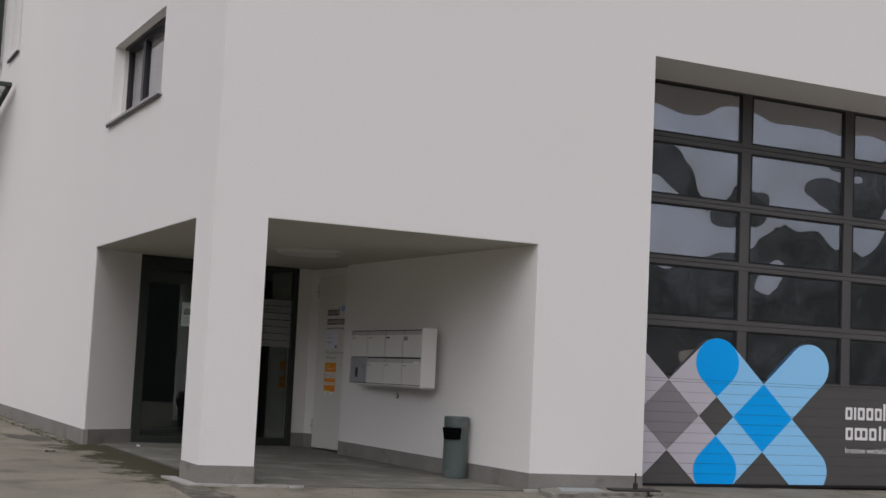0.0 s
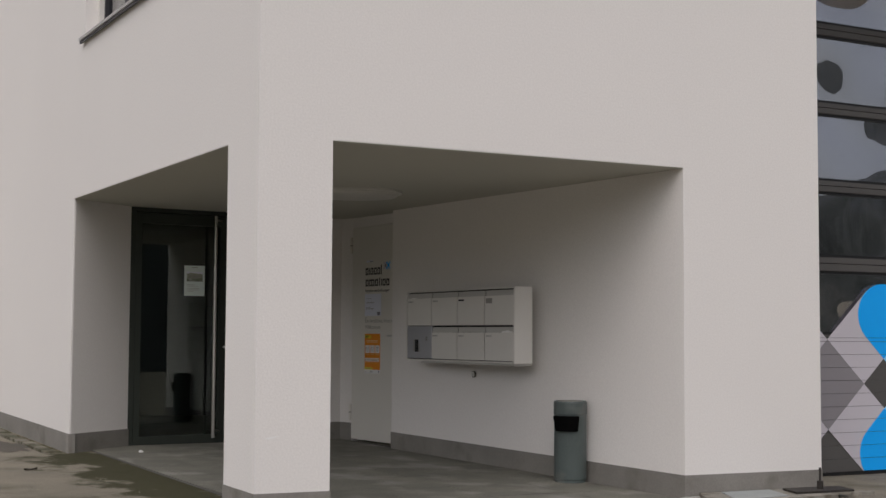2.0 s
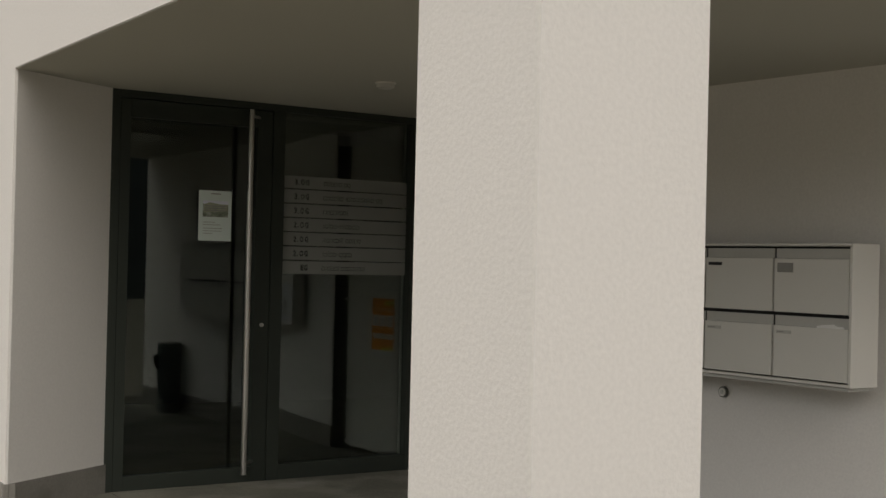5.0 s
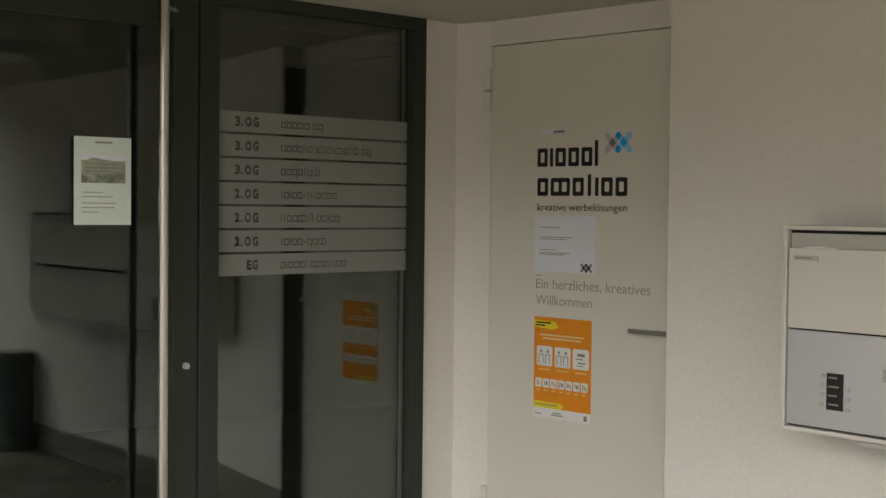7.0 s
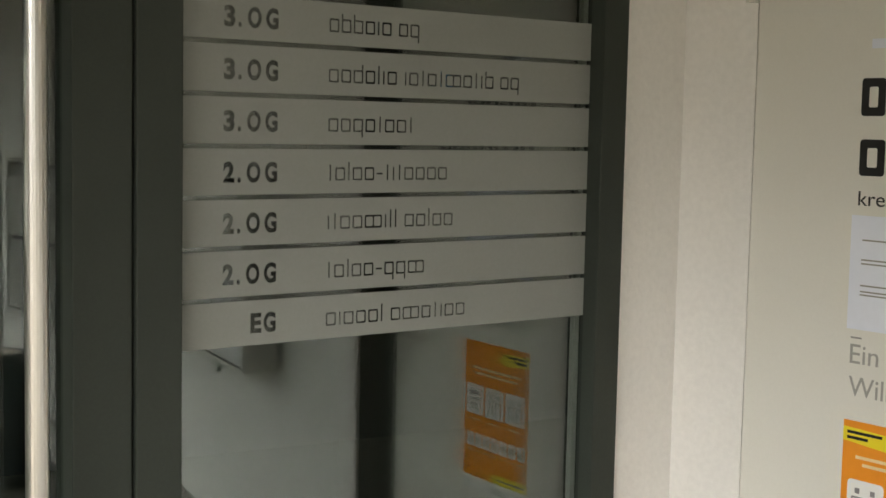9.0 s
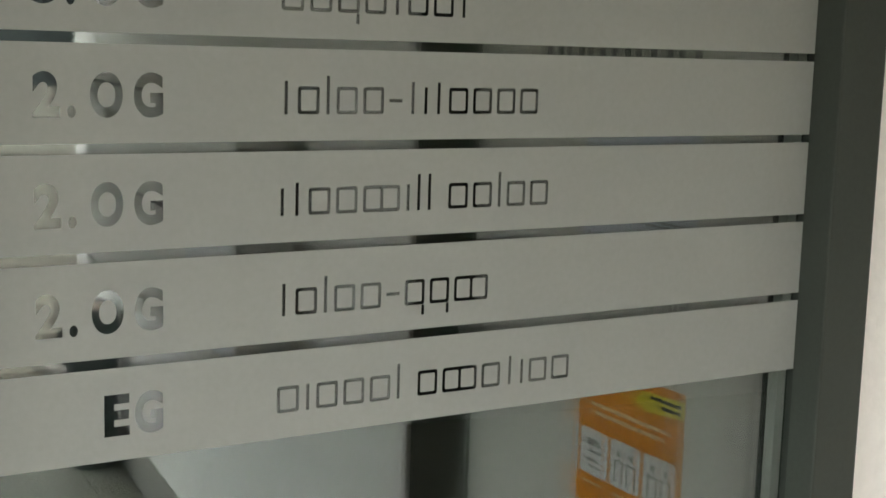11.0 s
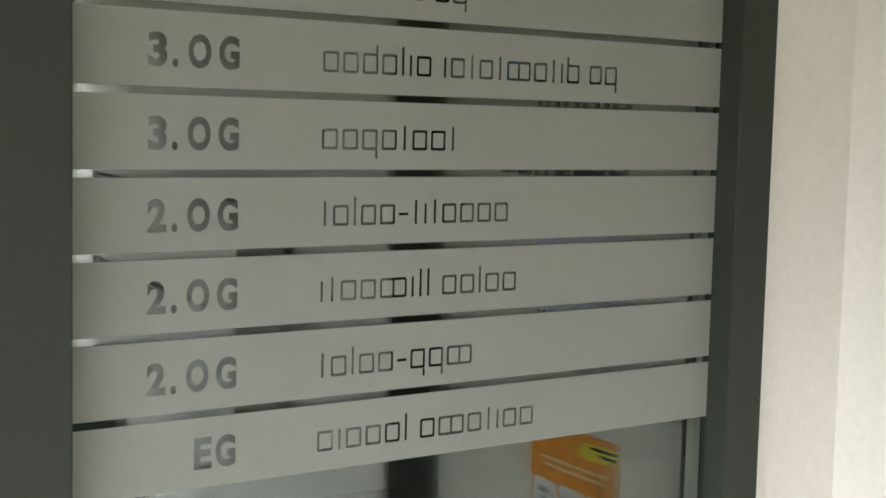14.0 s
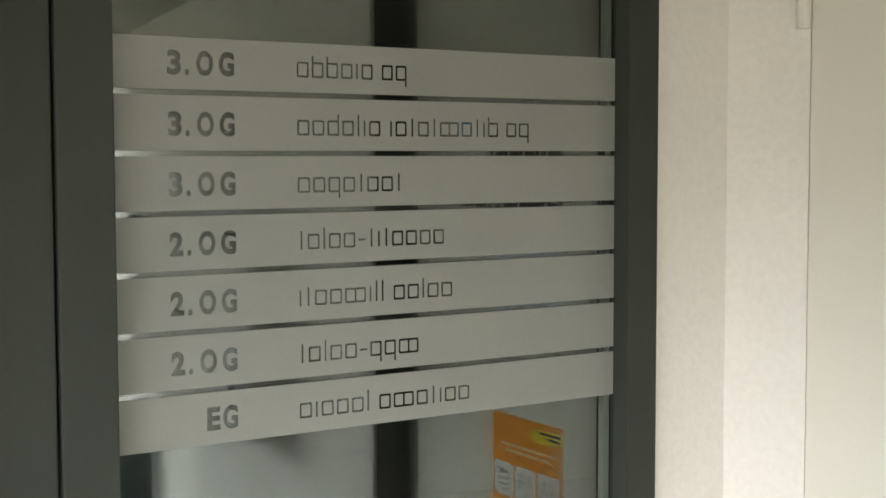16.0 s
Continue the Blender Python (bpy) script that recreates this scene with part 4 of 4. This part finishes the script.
for i in range(NS):
    part("slat", flat(rect(4.262, GB + i * SH + 0.0005, 9.098, GB + (i + 1) * SH - 0.0005), -0.045, -0.002, QF), M_GARAGE, gar, "", 0.003)
part("slat_core", flat(rect(4.262, GB, 9.098, 1.008), -0.046, -0.008, QF), M_GARAGE, gar)
part("bottom_seal", flat(rect(4.262, GB - 0.03, 9.098, GB), -0.04, -0.004, QF), M_BLACK, gar, "black rubber bottom seal")


def on_door(n, poly, m, k):
    """Vinyl cut along the slat joints and over the lowest rail and glazing row."""
    bands = [(GB + i * SH + 0.0014, GB + (i + 1) * SH - 0.0014) for i in range(NS)] + [(1.012, 1.038), (1.041, 1.60)]
    bm = bmesh.new()
    for lo, hi in bands:
        c = clip_band(poly, lo, hi)
        c = [(max(x, 4.264), z) for x, z in c]
        if len(c) > 2 and max(x for x, z in c) - min(x for x, z in c) > 0.004:
            prism(bm, c, 0.0003 + 0.0012 * k, 0.0012 + 0.0012 * k, QF)
    part(n, bm, m, gar)


cross_mark(5.097, 6.316, 0.672, 0.39, 0.91, on_door)
for shape in word_shapes("oioool", 7.440, 8.04, 0.690, 0.135, 0.185, 0.031) + word_shapes("omotioo", 7.446, 8.31, 0.470, 0.135, 0.185, 0.031):
    pierced("word_shape", shape, 0.0012, QF @ Matrix.Translation((0, 0, 0.0007)), M_WHITEINK, gar)
sentence("slogan", "kreative werbelösungen", 0.085, QF @ Matrix.Translation((7.462, 0.330, 0.0008)), M_WHITEINK, gar, 0.84)

# ---- windows of the side facade ----
def side_window(name, y0, y1, z0, z1, label, deep=0.15, pale=True):
    SF = facing((0.0, y1, 0), (0, -1, 0), (-1, 0, 0))
    w = tagged(new(name), label, "window", kind="structure")
    W = y1 - y0
    part("window_sill", flat(rect(-0.04, z0 - 0.030, W + 0.04, z0 - 0.004), -deep, 0.045, SF), M_SILL, w, "grey metal sill", 0.003)
    part("sill_lip", flat(rect(-0.04, z0 - 0.050, W + 0.04, z0 - 0.031), 0.020, 0.036, SF), M_WINFRAME, w, "dark drip edge of the sill")
    for r in (rect(0.0, z0 - 0.004, 0.06, z1), rect(W - 0.06, z0 - 0.004, W, z1), rect(0.06, z1 - 0.045, W - 0.06, z1), rect(0.06, z0 - 0.004, W - 0.06, z0 + 0.035)):
        part("window_frame", flat(r, -deep - 0.06, -deep, SF), M_WINFRAME, w, "", 0.003)
    for a in (0.0, W - 0.035):
        part("blind_guide", flat(rect(a, z0, a + 0.035, z1 - 0.06), -deep + 0.002, -deep + 0.045, SF), M_MBOX, w, "pale blind guide rail")
    part("blind_box", flat(rect(0.036, z1 - 0.028, W - 0.036, z1 - 0.001), -deep + 0.002, -deep + 0.05, SF), M_WINFRAME, w, "dark blind slot under the lintel")
    half = W * (0.34 if pale else 0.5)
    part("mullion", flat(rect(half - 0.045, z0 + 0.05, half + 0.045, z1 - 0.06), -deep - 0.055, -deep + 0.004, SF), M_WINFRAME, w, "", 0.003)
    for a, b in ((0.06, half - 0.045), (half + 0.045, W - 0.06)):
        part("pane", flat(rect(a, z0 + 0.05, b, z1 - 0.06), -deep - 0.035, -deep - 0.029, SF), M_WGLASS, w)
    for a, b in ((W * 0.18, W * 0.27), (W * 0.36, W * 0.97)) if pale else ((W * 0.05, W * 0.3),):
        bm = bmesh.new()
        n = 40
        pts = [(a + (b - a) * i / n, -deep - 0.14 + 0.03 * math.sin(i * 1.9) * (0.6 + 0.4 * math.sin(i * 0.7))) for i in range(n + 1)]
        v0 = [bm.verts.new(SF @ Vector((x, z0, d))) for x, d in pts]
        v1 = [bm.verts.new(SF @ Vector((x, z1, d))) for x, d in pts]
        for i in range(n):
            bm.faces.new((v0[i], v0[i + 1], v1[i + 1], v1[i]))
        bmesh.ops.solidify(bm, geom=list(bm.faces), thickness=0.004)
        part("curtain", bm, M_CURTAIN, w, "folded pale curtain behind the pane")
    return w


side_window("window_2", *W1, "upper side window with grey frame and curtain")
side_window("window_3", *W2, "distant upper side window with a dark frame", pale=False)
# Added wall behind the panes; its near-black colour paints the unlit rooms.
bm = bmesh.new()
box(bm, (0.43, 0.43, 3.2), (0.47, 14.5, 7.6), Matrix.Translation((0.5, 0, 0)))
structure("wall_upper_rooms", bm, M_LOBBY, "added wall behind the windows, coloured near-black for unlit rooms", "wall")
canopy = thing("glass_canopy", (-1.0, 12.3, 4.9), "dark-framed sloping glass canopy in the corner of the side facade", "canopy")
CM = Matrix.Translation((-0.07, 10.72, 5.08)) @ Matrix.Rotation(radians(-8), 4, "X")
part("pane", one((-2.0, 0.05, -0.006), (-0.06, 1.68, 0.006), CM), M_WGLASS, canopy, "dull greenish glass")
for lo, hi in (((-2.06, 0.0, -0.03), (0, 0.05, 0.03)), ((-0.06, 0.051, -0.035), (0, 1.70, 0.03)), ((-2.06, 0.051, -0.03), (-2.001, 1.70, 0.03))):
    part("frame_bar", one(lo, hi, CM), M_FRAME, canopy, "", 0.003)

# projecting wing at the far end of the side facade
WF = facing((0.0, 12.45, 0), (1, 0, 0), (0, -1, 0))
structure("wall_wing", flat(rect(-6.0, -0.3, -0.004, 9.5), -0.5, 0.0, WF), M_PLASTER, "white rendered projecting wing of the building", "wall")
wing = tagged(new("window_4"), "dark framed window of the projecting wing", "window", kind="structure")
for x0, z0, x1, z1 in ((-1.7, 5.75, -1.62, 7.5), (-0.12, 5.75, -0.04, 7.5), (-1.62, 5.75, -0.12, 5.83), (-1.62, 7.42, -0.12, 7.5), (-1.7, 3.0, -1.62, 4.9), (-0.12, 3.0, -0.04, 4.9), (-1.62, 4.82, -0.12, 4.9), (-1.62, 3.0, -0.12, 3.08)):
    part("window_frame", flat(rect(x0, z0, x1, z1), 0.002, 0.05, WF), M_FRAME, wing, "", 0.003)
for z0, z1 in ((5.83, 7.42), (3.08, 4.82)):
    part("pane", flat(rect(-1.62, z0, -0.12, z1), 0.012, 0.020, WF), M_WGLASS, wing)
    # Near-black sheet just behind the glass paints the unlit interior.
    part("backing", flat(rect(-1.62, z0, -0.12, z1), 0.002, 0.006, WF), M_LOBBY, wing, "near-black sheet standing in for the unlit interior behind the pane")
part("window_sill", flat(rect(-1.74, 5.70, -0.02, 5.745), 0.002, 0.10, WF), M_SILL, wing, "pale metal sill", 0.003)

# ---- paving by the pillar and the garage ----
pad = tagged(link("pillar_pad", sloped([(-0.13, 0.62), (-0.10, -0.08), (0.30, -0.085), (0.53, -0.075), (0.52, -0.012), (-0.012, -0.012), (-0.010, 0.60)], 0.006, 0.06), M_CONCRETE, None, "", 0.006), "cracked pale concrete pad round the foot of the pillar", "slab")


def ragged(pts, amount, seed, step=0.05):
    """A polygon with chipped edges."""
    out = []
    for (x0, y0), (x1, y1) in zip(pts, pts[1:] + pts[:1]):
        n = max(1, int(math.hypot(x1 - x0, y1 - y0) / step))
        for i in range(n):
            x, y = x0 + (x1 - x0) * i / n, y0 + (y1 - y0) * i / n
            x += amount * noise.noise((x * 14, y * 14, seed))
            out.append((x, min(-0.012, y + amount * noise.noise((x * 14, y * 14, seed + 5)))))
    return out


slab = tagged(link("cover_slab", sloped(ragged([(3.16, -0.012), (2.99, -0.30), (2.93, -0.62), (3.10, -0.66), (3.30, -0.47), (4.02, -0.40), (4.27, -0.12), (4.25, -0.012)], 0.03, 2.0), 0.030, 0.15), M_SLAB), "chipped dirty concrete slab at the foot of the wall", "slab")
plate = tagged(link("cover_plate", sloped([(3.30, -0.06), (3.13, -0.42), (3.62, -0.36), (3.72, -0.06)], 0.036, 0.012), M_SHAFT, None, "", 0.002), "smooth grey inspection cover set in the slab", "cover")
hatch = thing("iron_hatch", (4.0, -0.2, 0.0), "dark iron floor bolt plate with an upright peg", "hatch")
part("plate", sloped([(3.74, -0.30), (4.24, -0.33), (4.30, -0.12), (3.80, -0.10)], 0.046, 0.014), M_IRON, hatch, "", 0.002)
part("peg", tube(bmesh.new(), (4.04, -0.21, 0.005), (4.04, -0.21, 0.150), 0.008, 14), M_IRON, hatch)
part("peg_foot", tube(bmesh.new(), (4.04, -0.21, 0.005), (4.04, -0.21, 0.060), 0.022, 16), M_IRON, hatch)

# ---- stone slabs of the recess floor ----
def clip_convex(pts, hull):
    """A polygon cut to a convex hull given counter-clockwise."""
    for (ax, ay), (bx, by) in zip(hull, hull[1:] + hull[:1]):
        res = []
        side = [(bx - ax) * (y - ay) - (by - ay) * (x - ax) for x, y in pts]
        for k in range(len(pts)):
            (x0, y0), (x1, y1), s0, s1 = pts[k], pts[(k + 1) % len(pts)], side[k], side[(k + 1) % len(pts)]
            if s0 >= 0:
                res.append((x0, y0))
            if (s0 > 0 > s1) or (s0 < 0 < s1):
                t = s0 / (s0 - s1)
                res.append((x0 + t * (x1 - x0), y0 + t * (y1 - y0)))
        pts = res
        if len(pts) < 3:
            return []
    return pts


HULL = [(0.28, 0.515), (2.970, 0.515), (2.812, 3.88), (2.752, 4.925), (0.635, 4.745), (0.236, 4.452)]
FRONT = [(0.485, 0.015), (2.995, 0.015), (2.972, 0.510), (0.485, 0.510)]
for hull, y0 in ((FRONT, -0.085), (HULL, 0.515)):
    for r in range(8):
        for q in range(8):
            x = 0.05 + 0.6 * q - (0.3 if r % 2 else 0.0)
            y = y0 + 0.6 * r
            cell = clip_convex(rect(x + 0.003, y + 0.003, x + 0.597, y + 0.597), hull)
            if len(cell) > 2 and max(p[0] for p in cell) - min(p[0] for p in cell) > 0.03 and max(p[1] for p in cell) - min(p[1] for p in cell) > 0.03:
                part("stone_slab", sloped(cell, 0.0 + 0.0012 * noise.noise((x, y, 3.0)), 0.02), M_FLOOR, floor)

# ---- yard: moss, kerb and litter ----
def blotch(name, cx, cy, rx, ry, turn, material, label, category, seed, lift=0.004):
    """A flat irregular patch lying on the ground."""
    bm = bmesh.new()
    ring = []
    for k in range(64):
        a = 2 * math.pi * k / 64
        m = 1 + 0.45 * noise.noise((2.2 * math.cos(a) + seed, 2.2 * math.sin(a), seed)) + 0.25 * noise.noise((6 * math.cos(a), 6 * math.sin(a) + seed, seed))
        u, v = rx * m * math.cos(a), ry * m * math.sin(a)
        x, y = cx + u * math.cos(turn) - v * math.sin(turn), cy + u * math.sin(turn) + v * math.cos(turn)
        if x > -0.02 and y > 4.30:
            x = -0.02
        ring.append(bm.verts.new((x, y, ground_z(x, y) + lift)))
    c = bm.verts.new((cx, cy, ground_z(cx, cy) + lift + 0.002))
    for k in range(64):
        bm.faces.new((c, ring[k], ring[(k + 1) % 64]))
    return tagged(link(name, bm, material), label, category, kind="stuff")


M_DIRT = surf("dark_loose_grit", (0.10, 0.088, 0.066), 0.95, var=0.4, fine=60, bump=1.0, dist=0.015, stain=(0.19, 0.17, 0.135), stain_scale=9, stain_lo=0.5, stain_hi=0.62)
for cx, cy, rx, ry, seed in ((-0.10, -0.70, 0.15, 0.85, 3.7), (1.98, -1.88, 0.26, 0.12, 8.1), (3.10, -0.80, 0.30, 0.07, 9.4), (4.35, -0.62, 0.40, 0.05, 10.2)):
    blotch("dirt_stain", cx, cy, rx, ry, 0.0, M_DIRT, "dark loose dirt and grit lying on the asphalt", "grit", seed)
blotch("dirt_stain", -0.40, 5.15, 0.26, 0.5, 0.1, surf("damp_asphalt", (0.085, 0.075, 0.06), 0.8, var=0.3, fine=120, bump=0.5), "dark damp patch on the asphalt", "stain", 6.6)
for k in range(9):
    y0 = 4.36 + 0.95 * k
    off = 0.10 + 0.012 * math.sin(k * 2.3)
    tagged(link("kerb_stone", sloped([(-off - 0.10, y0 + 0.01), (-off, y0 + 0.01), (-off + 0.008, y0 + 0.92), (-off - 0.095, y0 + 0.92)], 0.010 + 0.004 * math.sin(k), 0.08), M_KERB, None, "", 0.006), "narrow mossy concrete edging stone by the plinth", "kerb", "edging stones along the side facade")
    if k < 8:
        blotch("moss_strip", -0.055, y0 + 0.5, 0.035, 0.5, 0.0, M_MOSS, "thin strip of moss at the plinth", "moss", 11.0 + k)
bm = bmesh.new()
bmesh.ops.create_icosphere(bm, subdivisions=2, radius=0.021)
for v in bm.verts:
    v.co *= 1 + 0.3 * noise.noise(v.co * 40)
    v.co.z *= 0.6
    v.co += Vector((0.55, 4.10, fz(0.55, 4.10) + 0.008))
tagged(link("white_pebble", bm, M_WHITEINK), "small white pebble lying on the floor", "pebble")
for x, y, r, sd in ((0.64, -0.06, 0.085, 1.0), (0.80, -0.10, 0.05, 2.0), (3.08, -0.07, 0.10, 3.0), (3.42, -0.62, 0.05, 4.0), (3.60, -0.58, 0.07, 5.0), (3.85, -0.55, 0.04, 6.0), (4.10, -0.52, 0.06, 7.0), (4.45, -0.20, 0.08, 8.0)):
    pts = [(x + r * (1 + 0.35 * noise.noise((math.cos(a), math.sin(a), sd))) * math.cos(a) * 1.4, y + 0.45 * r * math.sin(a)) for a in [2 * math.pi * k / 9 for k in range(9)]]
    tagged(link("concrete_chip", sloped(pts, 0.012, 0.05), M_SLAB if x > 3.2 else M_CONCRETE, None, "", 0.004), "broken pale chip of concrete on the ground", "rubble", "concrete chips by the building")

bm = bmesh.new()
mid = [bm.verts.new((-0.56 + 0.026 * (i - 2), 3.11 + 0.01 * i, ground_z(-0.56, 3.11) + 0.012 + 0.004 * abs(i - 2))) for i in range(5)]
for s in (-1, 1):
    rim = [bm.verts.new((-0.56 + 0.026 * (i - 2), 3.11 + 0.01 * i + s * 0.022 * math.sin(math.pi * (i + 0.2) / 4.4), ground_z(-0.56, 3.11) + 0.006)) for i in range(5)]
    for i in range(4):
        bm.faces.new((mid[i], mid[i + 1], rim[i + 1], rim[i]) if s < 0 else (mid[i + 1], mid[i], rim[i], rim[i + 1]))
bmesh.ops.solidify(bm, geom=list(bm.faces), thickness=0.002)
tagged(link("dead_leaf", bm, surf("dead_brown_leaf", (0.035, 0.026, 0.018), 0.8, var=0.3, scale=30, bump=0.2)), "dark shrivelled leaf lying on the yard", "leaf")

SF = facing((0.105, -0.0003, 0.459), (1, 0, 0), (0, -1, 0))
tagged(link("plaster_scuff", flat([(-0.045, -0.006), (-0.02, -0.009), (0.03, 0.004), (0.05, 0.009), (0.012, 0.006), (-0.03, 0.001)], 0.0, 0.0005, SF), M_WHITEINK), "pale scratch in the plaster of the pillar", "scratch")

# ---- distance, seen only in reflections ----
bm = bmesh.new()
prev = None
for k in range(0, 91):
    a = radians(150 + 2.6 * k)
    R = 95 + 12 * noise.noise((math.cos(a) * 2, math.sin(a) * 2, 5))
    h = 13.5 + 6 * noise.noise((math.cos(a) * 3, math.sin(a) * 3, 8)) + 3.0 * noise.noise((k * 0.7, 0, 2)) + 1.8 * noise.noise((k * 2.1, 3, 2))
    x, y = R * math.cos(a), R * math.sin(a)
    col = [bm.verts.new((x * 0.80, y * 0.80, -2.5)), bm.verts.new((x * 0.9, y * 0.9, h * 0.55)), bm.verts.new((x, y, h)), bm.verts.new((x * 1.2, y * 1.2, h * 0.9))]
    if prev:
        for q in range(3):
            bm.faces.new((prev[q], col[q], col[q + 1], prev[q + 1]))
    prev = col
structure("backdrop", bm, M_TREES, "dark wooded hillside beyond the yard", "hill")

# ---- loose grit along the building ----
random.seed(21)
stone_v, stone_f = [], []
for k in range(3000):
    if k < 1900:
        x, y = random.uniform(-0.4, 5.2), -0.05 - abs(random.gauss(0, 0.5))
    elif k < 2500:
        x, y = random.uniform(4.3, 9.0), random.uniform(-0.5, 0.75)
    else:
        x, y = -0.15 - abs(random.gauss(0, 0.9)), random.uniform(-0.8, 7.0)
    if 3.0 < x < 4.3 and y > -0.66 or -0.1 < x < 0.62 and y > -0.15 and y < 0.7:
        continue
    r = random.choice((0.003, 0.003, 0.004, 0.004, 0.005, 0.006))
    z, a, i0 = ground_z(x, y), random.uniform(0, 6.28), len(stone_v)
    for q in range(4):
        w = r * random.uniform(0.7, 1.3)
        stone_v.append((x + w * math.cos(a + 1.57 * q), y + w * math.sin(a + 1.57 * q), z - 0.001))
    for q in range(4):
        w = r * random.uniform(0.4, 0.8)
        stone_v.append((x + w * math.cos(a + 0.3 + 1.57 * q), y + w * math.sin(a + 0.3 + 1.57 * q), z + r * random.uniform(0.5, 0.9)))
    stone_f += [(i0 + 4, i0 + 5, i0 + 6, i0 + 7)] + [(i0 + q, i0 + (q + 1) % 4, i0 + 4 + (q + 1) % 4, i0 + 4 + q) for q in range(4)]
me = bpy.data.meshes.new("grit")
me.from_pydata(stone_v, [], stone_f)
me.materials.append(surf("grit_stones", (0.185, 0.170, 0.132), 0.95, var=0.4, scale=9, fine=40, bump=0.2))
tagged(new("grit", me), "scattered small grey and tan grit stones on the yard", "grit", kind="stuff")
